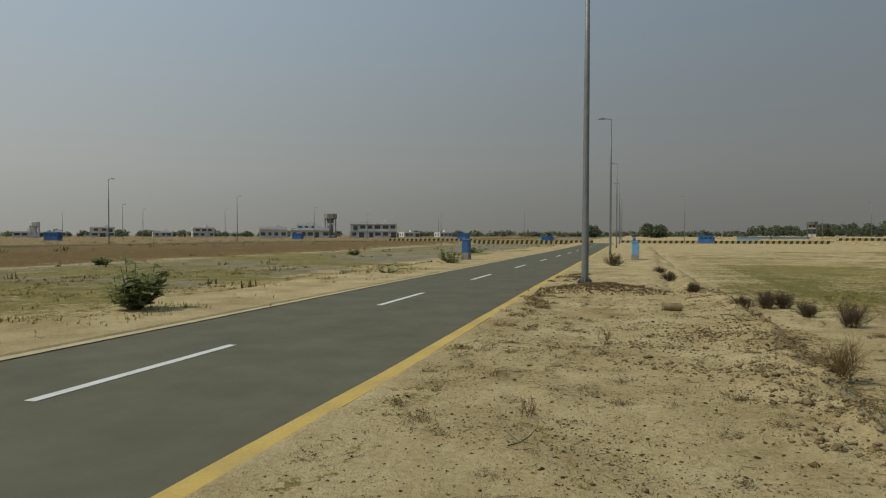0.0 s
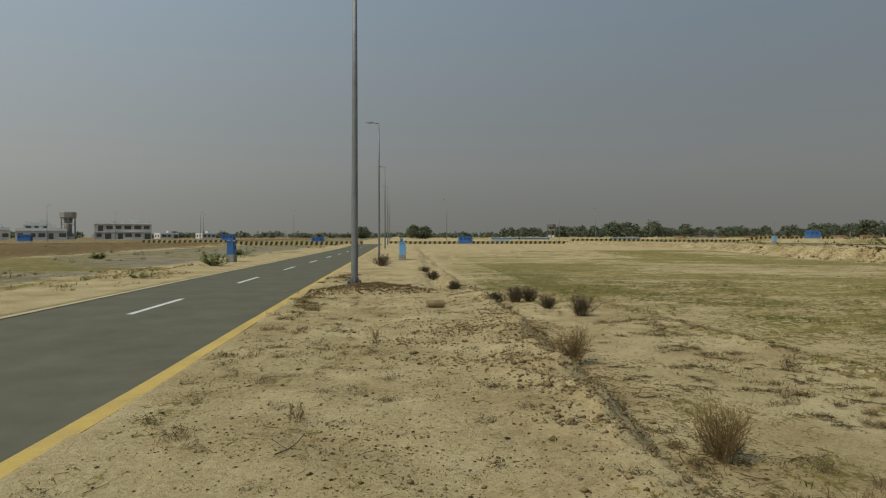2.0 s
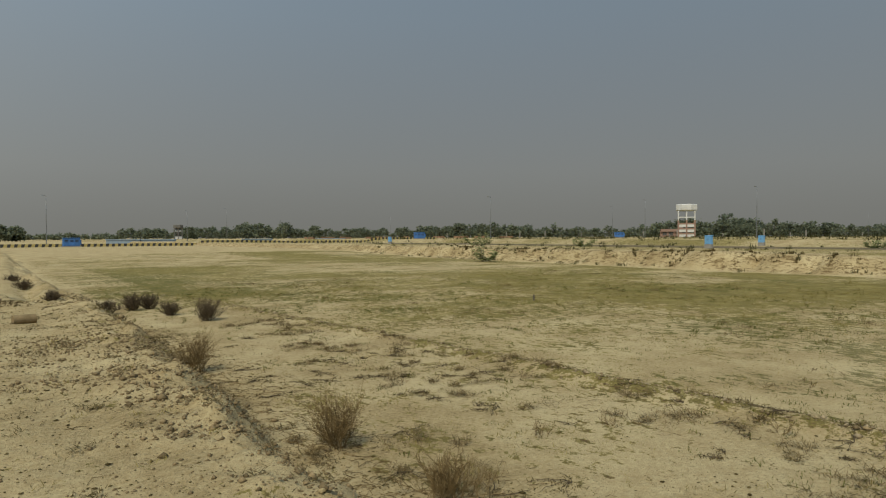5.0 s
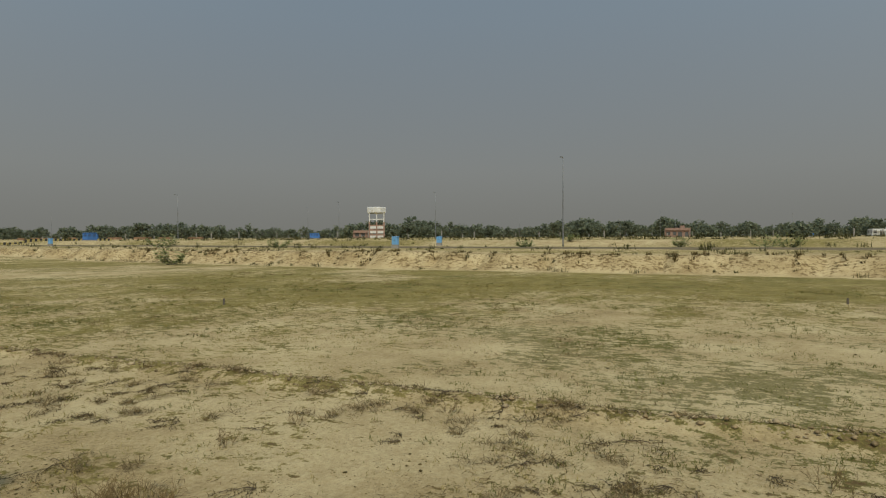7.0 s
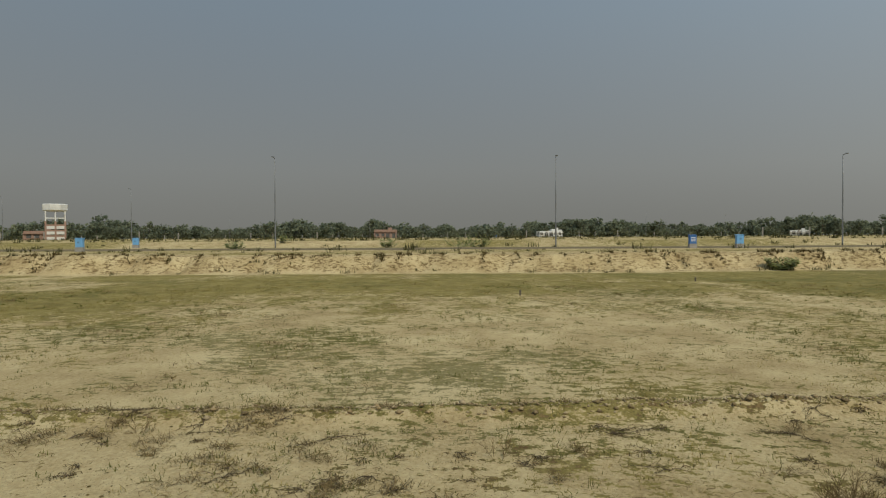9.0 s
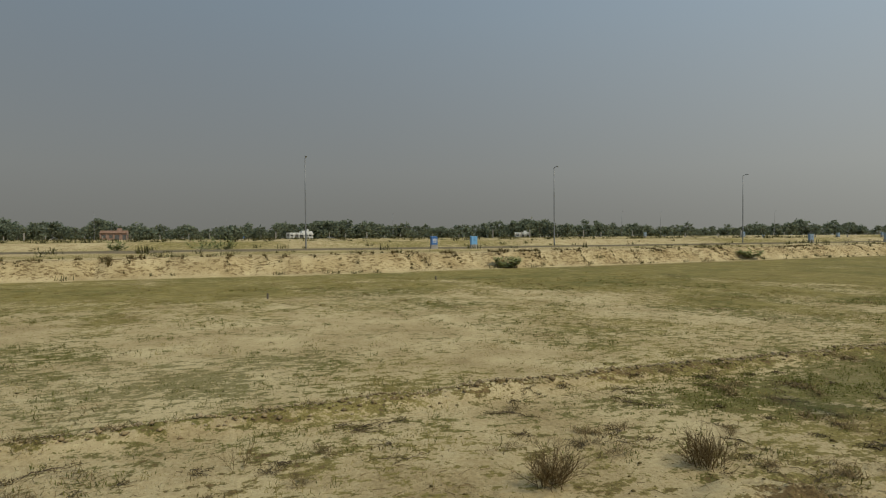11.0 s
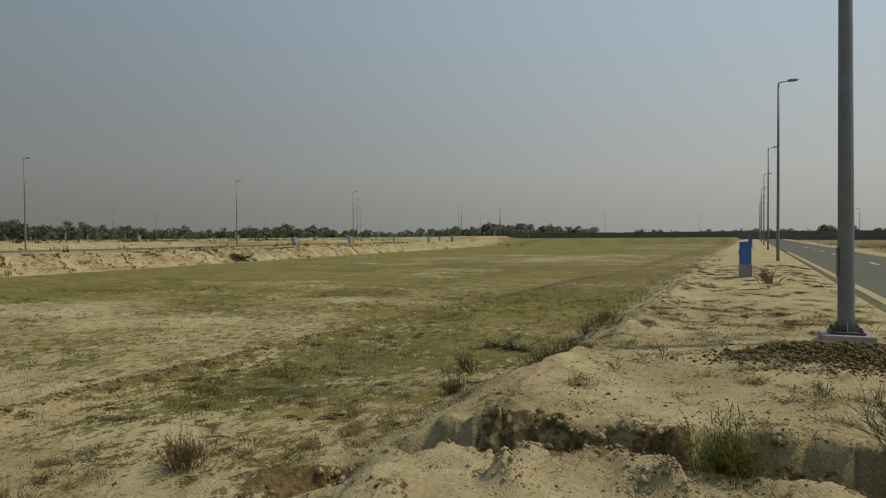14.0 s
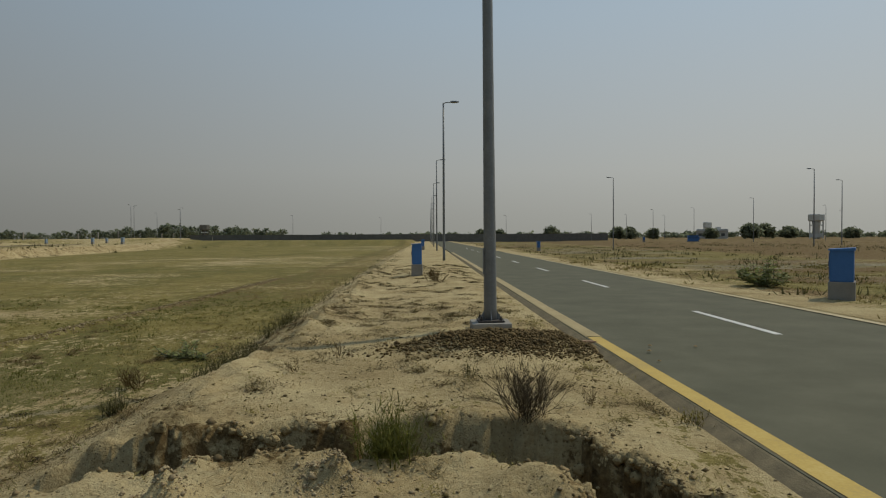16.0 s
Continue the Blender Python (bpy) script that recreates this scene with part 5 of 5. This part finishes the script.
# dead creepers: stems sprawling flat from a crown, with withered leaves along them
stems, withered = Buf(), []
for cx, cy, cz in scatter(380, 2.6, 7.0, -8.5, 11, lambda x, y: inner(x, y) * (0.25 + 0.75 * clump(x, y, 1.6, 0.05))):
    heading, reach = rnd.uniform(0, 6.283), rnd.uniform(0.10, 0.36)
    for k in range(rnd.randrange(4, 9)):
        a, L = heading + rnd.gauss(0, 1.1), reach * rnd.uniform(0.5, 1.2)
        pts = []
        for j in range(5):
            u = j / 4
            pts.append((cx + L * u * math.cos(a + 0.5 * u), cy + L * u * math.sin(a + 0.5 * u)))
        px, py = np.array(pts).T
        pz = ground_height(px, py)
        stems.tube([(x, y, z + 0.006 + 0.012 * (j % 2)) for j, (x, y, z) in enumerate(zip(px, py, pz))], [0.003, 0.0028, 0.0024, 0.002, 0.0015], 3, False)
        for j in range(int(6 + L * 30)):
            u = rnd.random() ** 0.7 * 3.99
            i = int(u)
            f = u - i
            withered.append((px[i] + (px[i + 1] - px[i]) * f + rnd.gauss(0, 0.006), py[i] + (py[i + 1] - py[i]) * f + rnd.gauss(0, 0.006), pz[i] + 0.008))
tagged(new("dead_creeper", stems.mesh("dead_creeper", M_TWIG_DARK)), "dead brown creeper stems sprawling on the silt", "litter", kind="stuff")
blades_object("dead_creeper", [(np.array(withered), 1, (0.012, 0.045), (0.7, 1.5), 0.0032)], M_LITTER, "withered dark leaves of dead creepers", "litter")

# low brown-green grass along the asphalt edge
edge_mats = mats(420, -2.25, -1.2, 2.6, 24, lambda x, y: np.exp(-((x + 1.85) / 0.35) ** 2) * clump(x, y, 1.1, 0.15), 0.11, 90)
blades_object("dry_grass", [(edge_mats, 1, (0.02, 0.07), (0.5, 1.5), 0.0024)], M_TWIG, "low withered grass along the asphalt edge", "grass")

# dark leafy weeds in the damp hollow by the ridge
hollow = scatter(9000, 4.0, 7.2, -12, -3.5, lambda x, y: np.exp(-(((x - 5.9) / 0.75) ** 2 + ((y + 6.8) / 1.8) ** 2)) * clump(x, y, 0.5, 0.3))
blades_object("green_weeds", [(hollow, 7, (0.015, 0.045), (0.6, 1.5), 0.005)], M_GREENGRASS, "dark green low weeds in a damp hollow", "weeds")

# fallen twigs and dead creeping stems
litter = Buf()


def lay_twigs(pts, l0, l1, thick):
    for x, y, z in pts:
        a, L = rnd.uniform(0, 6.283), rnd.uniform(l0, l1)
        m = Vector((math.cos(a), math.sin(a), 0)) * L
        bend = Vector((-m.y, m.x, 0)) * rnd.uniform(-0.4, 0.4)
        litter.tube([(x, y, z + 0.003), Vector((x, y, z + 0.012)) + m * 0.5 + bend, Vector((x, y, z + 0.003)) + m], [thick, thick * 0.9, thick * 0.5], 3, False)


lay_twigs(scatter(9000, 2.3, 7.2, -12, 14, lambda x, y: clump(x, y, 0.9, 0.0) * (x < lerp_table(y, RIDGE)) * near(x, y, 14)), 0.03, 0.16, 0.0025)
lay_twigs(scatter(1500, -2.0, 2.3, -9, 16, lambda x, y: 0.25 + 0.7 * clump(x, y, 0.7, -0.1)), 0.03, 0.2, 0.0025)
lay_twigs(scatter(2600, 1.6, 3.4, 2.6, 14, lambda x, y: np.exp(-((x - lerp_table(y, VERGE_EDGE) - 0.8) / 0.5) ** 2) * 0.8), 0.04, 0.22, 0.0028)
tagged(new("dead_twigs", litter.mesh("dead_twigs", M_TWIG)), "scattered dead twigs and creeping stems", "litter", kind="stuff")

# clods: along the lip, on the heaps, over the verge, along the field's ridge
lip_n = scatter(60000, -2.2, 3.2, 2.4, 24, lambda x, y: np.clip(0.12 + 0.55 * np.exp(-((x - lerp_table(y, VERGE_EDGE) - 0.1) / 0.4) ** 2) * clump(x, y, 0.5, 0.2) + 0.5 * clump(x, y, 1.0, -0.15), 0, 1) * near(x, y, 22))
lip_s = scatter(40000, -2.1, 3.6, -14, -2.9, lambda x, y: np.clip(0.07 + 0.5 * np.exp(-((ditch_distance(x, y) - 0.4) / 0.2) ** 2) + 0.6 * clump(x, y, 0.9, -0.2), 0, 1))
heap = []
for cx, cy, sx, sy_, n in ((-1.0, -8.42, 0.62, 0.25, 12000), (-1.7, -8.6, 0.3, 0.22, 300), (-0.70, 16.5, 0.8, 0.3, 4500), (0.25, 16.9, 0.35, 0.2, 150)):
    hx, hy = npr.normal(cx, sx, n), npr.normal(cy, sy_, n)
    hx = np.maximum(hx, -2.1)
    heap.append(np.stack([hx, hy, ground_height(hx, hy)], 1))
heap = np.concatenate(heap)
ry = np.arange(-30, 20, 0.0045)
rx = lerp_table(ry, RIDGE) + npr.normal(0, 0.12, len(ry))
ridge_pts = np.stack([rx, ry, ground_height(rx, ry)], 1)[npr.rand(len(ry)) < 0.55 + 0.45 * step(0.0, -3.5, ry)]
ditch_pts = scatter(9000, -1.9, 3.2, -5.8, -2.6, lambda x, y: np.exp(-((ditch_distance(x, y) - 0.33) / 0.14) ** 2) * 0.5)
mx, my = np.concatenate([npr.normal(0.56, 0.15, 700), npr.normal(1.4, 0.13, 450)]), np.concatenate([npr.normal(-3.92, 0.10, 700), npr.normal(-3.7, 0.09, 450)])
mound_pts = np.stack([mx, my, ground_height(mx, my)], 1)
lumps_object("clods", mound_pts, npr.gamma(2.0, 0.0032, len(mound_pts)), 0.8, M_PALECLOD, "crumbs of silt on small mounds by the ditch")
lumps_object("clods", ditch_pts, npr.gamma(2.0, 0.0065, len(ditch_pts)), 0.8, M_CLOD, "lumps of silt broken from the ditch walls")
dark_pts = np.concatenate([lip_n, lip_s[::2], ridge_pts[::3]])
dark_r = np.concatenate([npr.gamma(2.5, 0.0019, len(lip_n)) * (1 + 0.6 * np.exp(-((lip_n[:, 0] - lerp_table(lip_n[:, 1], VERGE_EDGE) - 0.1) / 0.4) ** 2)), npr.gamma(2.5, 0.0022, len(lip_s[::2])), npr.gamma(3, 0.0055, len(ridge_pts[::3]))])
lumps_object("clods", heap, npr.gamma(2.2, 0.0055, len(heap)), 0.75, M_SPOIL, "dark brown clods heaped at the lamp posts")
lumps_object("clods", dark_pts, dark_r, 0.7, M_CLOD, "scattered brown crumbs and clods of earth")
pale_pts = np.concatenate([lip_n[::3], lip_s[1::2], ridge_pts[1::3], ridge_pts[2::3]])
lumps_object("clods", pale_pts + np.array([0.02, 0.03, 0]), np.where(np.arange(len(pale_pts)) < len(pale_pts) - 2 * (len(ridge_pts) // 3), 1.0, 1.7) * npr.gamma(2.5, 0.0026, len(pale_pts)), 0.7, M_PALECLOD, "scattered pale crumbs of dry silt")

crumbs_n = scatter(52000, -2.0, 3.4, 2.4, 20, lambda x, y: np.clip(0.28 + 1.0 * clump(x, y, 0.9, -0.12), 0, 1) * near(x, y, 17))
crumbs_s = scatter(30000, -2.0, 4.5, -14, -2.9, lambda x, y: np.clip(0.22 + 0.9 * clump(x, y, 0.8, -0.18), 0, 1) * near(x, y, 14))
crumbs_f = scatter(60000, 3.0, 16, -14, 16, lambda x, y: np.clip(0.05 + 0.9 * clump(x, y, 1.1, -0.15), 0, 1) * near(x, y, 17) ** 2)
crumbs = np.concatenate([crumbs_n, crumbs_s, crumbs_f])
rubble = scatter(70000, -0.6, 3.2, 2.5, 18, lambda x, y: np.clip(np.exp(-((x - lerp_table(y, VERGE_EDGE) - 0.15) / 0.5) ** 2) * np.clip(0.2 + clump(x, y, 0.6, 0.0), 0, 1) * 0.8 + clod_bands(x, y), 0, 1))
lumps_object("clods", rubble, npr.gamma(2.2, 0.0050, len(rubble)), 0.75, M_CLOD, "brown rubble of silt below the verge lip")
lumps_object("plant_litter", crumbs, npr.gamma(2.4, 0.0021, len(crumbs)) * (1 + 0.05 * np.hypot(crumbs[:, 0], crumbs[:, 1])), 0.45, M_LITTER, "dark crumbs of dead plants on the ground")

# broken lumps of silt half buried along the ditch walls and the lip of the verge
def silt_lump(rnd_):
    bm = bmesh.new()
    bmesh.ops.create_icosphere(bm, subdivisions=2, radius=1.0)
    off = Vector((rnd_.uniform(0, 50), rnd_.uniform(0, 50), rnd_.uniform(0, 50)))
    for v in bm.verts:
        v.co *= 1.0 + 0.62 * noise.fractal(v.co * 1.1 + off, 1.0, 2.0, 3) + 0.12 * noise.noise(v.co * 5 + off)
        v.co.z *= 0.8
    b = Buf()
    bm.verts.index_update()
    b.v, b.f = [tuple(v.co) for v in bm.verts], [tuple(v.index for v in f.verts) for f in bm.faces]
    bm.free()
    return b


lump_shapes = [np.array(silt_lump(random.Random(k)).v) for k in range(6)]
lump_faces = silt_lump(random.Random(0)).f
walls, lip_lumps = Buf(), Buf()
for x, y, z in scatter(26000, -1.7, 3.2, -5.8, -2.6, lambda x, y: np.exp(-((ditch_distance(x, y) - 0.30) / 0.11) ** 2) * 0.42):
    r = rnd.choice((0.010, 0.015, 0.022, 0.036)) * rnd.uniform(0.8, 1.25)
    a = rnd.uniform(0, 6.283)
    p = lump_shapes[rnd.randrange(6)] * r
    c, s_ = math.cos(a), math.sin(a)
    walls.add(np.stack([x + p[:, 0] * c - p[:, 1] * s_, y + p[:, 0] * s_ + p[:, 1] * c, z - 0.02 - 0.25 * r + p[:, 2] * rnd.uniform(0.8, 1.5)], 1).tolist(), lump_faces)
for x, y, z in scatter(9000, 1.2, 3.2, 2.6, 16, lambda x, y: np.exp(-((x - lerp_table(y, VERGE_EDGE) - 0.15) / 0.22) ** 2) * clump(x, y, 0.8, 0.1) * 0.4):
    r = rnd.choice((0.010, 0.014, 0.02, 0.032)) * rnd.uniform(0.8, 1.2)
    a = rnd.uniform(0, 6.283)
    p = lump_shapes[rnd.randrange(6)] * r
    c, s_ = math.cos(a), math.sin(a)
    lip_lumps.add(np.stack([x + p[:, 0] * c - p[:, 1] * s_, y + p[:, 0] * s_ + p[:, 1] * c, z - 0.2 * r + p[:, 2] * 0.8], 1).tolist(), lump_faces)
tagged(new("silt_lumps", walls.mesh("silt_lumps", M_GROUND, True)), "eroded lumps of silt on the ditch walls", "clods", kind="stuff")
tagged(new("silt_lumps", lip_lumps.mesh("silt_lumps", M_GROUND, True)), "broken lumps of silt along the verge edge", "clods", kind="stuff")

# dark tufts growing out of the eroded bank
tufts, rills = Buf(), Buf()
for k in range(150):
    y0, lean = rnd.uniform(-70, 45), rnd.uniform(-0.5, 0.9)
    xb0 = float(lerp_table(y0, BANK_FOOT))
    first, size = rnd.choice((0, 2, 3, 4)), rnd.uniform(0.7, 1.3)
    for j in range(first, 9):
        x, y = xb0 + 0.45 + 0.22 * j + rnd.gauss(0, 0.05), y0 + lean * 0.2 * j + rnd.gauss(0, 0.06)
        if rnd.random() < 0.2:
            continue
        z, q = at_ground(x, y), size * rnd.uniform(0.10, 0.24)
        for _ in range(13):
            a, t = rnd.uniform(0, 6.283), rnd.uniform(0.2, 1.3)
            rills.blade((x + rnd.gauss(0, 0.05), y + rnd.gauss(0, 0.05), z - 0.02), (math.sin(t) * math.cos(a) * q, math.sin(t) * math.sin(a) * q, math.cos(t) * q), 0.018)
tagged(new("dead_roots", rills.mesh("dead_roots", M_LITTER)), "dark dead roots hanging in rills of the bank", "weeds", kind="stuff")
for k in range(330):
    y = rnd.uniform(-75, 62)
    x = float(lerp_table(y, BANK_FOOT)) + rnd.choice((rnd.uniform(-0.4, 0.4), rnd.uniform(0.8, 3.0), rnd.uniform(2.6, 12)))
    z, s = at_ground(x, y), rnd.uniform(0.10, 0.34)
    for _ in range(16):
        a, t = rnd.uniform(0, 6.283), rnd.uniform(0.1, 1.3)
        tufts.blade((x + rnd.gauss(0, s * 0.4), y + rnd.gauss(0, s * 0.5), z - 0.03), (math.sin(t) * math.cos(a) * s, math.sin(t) * math.sin(a) * s, math.cos(t) * s), 0.02)
for k in range(900):
    x, y = rnd.uniform(42, 190), rnd.uniform(-140, 120)
    if 57 < x < 67:
        continue
    z, s = at_ground(x, y), rnd.uniform(0.2, 0.7)
    for _ in range(12):
        a, t = rnd.uniform(0, 6.283), rnd.uniform(0.1, 1.3)
        tufts.blade((x + rnd.gauss(0, s * 0.5), y + rnd.gauss(0, s * 0.5), z - 0.03), (math.sin(t) * math.cos(a) * s, math.sin(t) * math.sin(a) * s, math.cos(t) * s), 0.05)
for k in range(700):
    x, y = -rnd.uniform(9, 90), rnd.uniform(-150, 120)
    z, s = at_ground(x, y), rnd.uniform(0.1, 0.4)
    for _ in range(10):
        a, t = rnd.uniform(0, 6.283), rnd.uniform(0.1, 1.3)
        tufts.blade((x + rnd.gauss(0, s * 0.6), y + rnd.gauss(0, s * 0.6), z - 0.03), (math.sin(t) * math.cos(a) * s, math.sin(t) * math.sin(a) * s, math.cos(t) * s), 0.03)
for k in range(170):
    x, y = rnd.uniform(79, 300), rnd.uniform(-150, 170)
    z, q = at_ground(x, y), rnd.uniform(0.5, 1.2)
    for _ in range(26):
        a, t = rnd.uniform(0, 6.283), rnd.uniform(0.1, 1.4)
        tufts.blade((x + rnd.gauss(0, q * 0.5), y + rnd.gauss(0, q * 0.5), z - 0.03), (math.sin(t) * math.cos(a) * q, math.sin(t) * math.sin(a) * q, math.cos(t) * q), 0.07)
for k in range(420):
    x, y = -rnd.uniform(9, 60), -rnd.uniform(9, 110)
    z, q = at_ground(x, y), rnd.uniform(0.15, 0.5)
    for _ in range(16):
        a, t = rnd.uniform(0, 6.283), rnd.uniform(0.4, 1.4)
        tufts.blade((x + rnd.gauss(0, q * 1.2), y + rnd.gauss(0, q * 0.7), z - 0.03), (math.sin(t) * math.cos(a) * q, math.sin(t) * math.sin(a) * q, math.cos(t) * q), 0.03)
tagged(new("weeds", tufts.mesh("weeds", M_HERB)), "dark dry weeds on the banks and plots", "weeds", kind="stuff")

# ---- small loose things ----
branch = Buf()
for pts, r0 in (([(-0.16, -0.06, 0.012), (-0.03, 0.0, 0.02), (0.08, 0.09, 0.05), (0.17, 0.2, 0.09)], 0.008), ([(-0.03, 0.0, 0.02), (-0.09, 0.08, 0.05), (-0.13, 0.13, 0.08)], 0.005), ([(0.0, 0.02, 0.02), (0.07, -0.02, 0.015), (0.12, -0.08, 0.01)], 0.004)):
    branch.tube(pts, [r0 * (1 - 0.2 * j) for j in range(len(pts))], 6)
o = new("dead_branch", branch.mesh("dead_branch", M_TWIG_DARK))
o.matrix_world = pose(-0.62, 4.25, at_ground(-0.62, 4.25), 0, 0, 20) @ Matrix.Scale(0.7, 4)
tagged(o, "short forked dead branch lying on the sand", "branch")
core = Buf().tube([(-0.17, 0, 0), (-0.165, 0, 0), (0.165, 0, 0), (0.17, 0, 0)], [0.075, 0.082, 0.082, 0.075], 16)
o = new("concrete_core", core.mesh("concrete_core", M_CLOD))
o.matrix_world = pose(0.87, 12.84, at_ground(0.87, 12.84) + 0.07, 0, 0, 12)
tagged(o, "short dusty concrete cylinder lying on the sand", "concrete block")
brick = bevelled(Buf().box(-0.115, -0.055, 0, 0.115, 0.055, 0.07), 0.006, 1).mesh("brick", M_BRICK)
for x, y, yaw in ((-2.13, -8.84, 10), (0.37, 16.93, 35), (0.15, 17.19, 80), (0.58, 17.38, -20)):
    o = new("brick", brick)
    o.matrix_world = pose(x, y, at_ground(x, y) - 0.005, 4, -3, yaw)
    tagged(o, "loose clay brick on the spoil heap", "brick", "loose bricks")
stone = Buf().lump(0, 0, 0, 0.07, 0.6, random.Random(3)).mesh("stone", M_CLOD)
for x, y, s in ((4.01, -5.78, 1.0), (1.91, 17.84, 1.6), (-2.68, -7.99, 0.6), (-2.83, -8.39, 0.5), (-2.58, -7.39, 0.45), (-3.38, -8.29, 0.5), (-2.31, 15.97, 0.8), (-2.65, 16.28, 0.8), (-6.81, 11.37, 0.7), (-6.71, 11.17, 0.6)):
    o = new("stone", stone)
    on_road = -7.5 < x < -2.2
    o.matrix_world = pose(x, y, (0.015 if on_road else at_ground(x, y)) + 0.025 * s, 0, 0, x * 70) @ Matrix.Scale(s, 4)
    tagged(o, "small loose brown stone on the ground", "stone", "loose stones")
for x, y in ((20.03, -2.06), (25.95, -9.65), (13.13, 13.17)):
    o = new("survey_stub", Buf().tube([(0, 0, -0.1), (0, 0, 0.15), (0, 0, 0.17)], [0.035, 0.03, 0.02], 6).mesh("survey_stub", M_BARK))
    o.location = (x, y, at_ground(x, y))
    tagged(o, "short marker stub in the field", "marker post", "marker stubs")
stack = Buf().box(-1.2, -0.5, -0.2, 1.2, 0.5, 0.5).box(-0.9, -0.45, 0.5, 1.0, 0.4, 0.7).mesh("brick_stack", M_BRICK)
for k in range(26):
    a = k / 25
    x, y = 92 + 62 * a + rnd.uniform(-4, 4), 205 - 40 * a + rnd.uniform(-8, 8)
    o = new("brick_stack", stack)
    o.matrix_world = pose(x, y, at_ground(x, y), 0, 0, rnd.uniform(0, 180))
    tagged(o, "distant stack of red bricks", "brick stack", "brick stacks")
shed_roof = Buf().box(-4.5, -2, 1.9, 4.5, 2, 2.1).box(-4.3, -1.8, -0.3, 4.3, 1.8, 1.9).mesh("blue_shed", M_GREYBLUE)
for k in (0, 1, 4, 5, 8):
    o = new("blue_shed", shed_roof)
    o.matrix_world = pose(35 + 8.5 * k + (14 if k > 4 else 0), 198 - 3 * k, -0.95, 0, 0, -20)
    tagged(o, "distant low blue sheet-metal shed", "shed", "blue sheds")

post = bevelled(Buf().box(-0.13, -0.13, -0.4, 0.13, 0.13, 3.0), 0.02, 1).mesh("concrete_post", M_CONC)
for k in range(70):
    a = -1.25 + 2.3 * (k + rnd.random()) / 70
    dist = rnd.uniform(170, 330)
    x, y = dist * math.cos(a), dist * math.sin(a)
    o = new("concrete_post", post)
    o.matrix_world = pose(x, y, at_ground(x, y)) @ Matrix.Diagonal((1, 1, rnd.uniform(0.3, 0.85), 1))
    tagged(o, "pale concrete plot post far across the fields", "post", "plot posts")
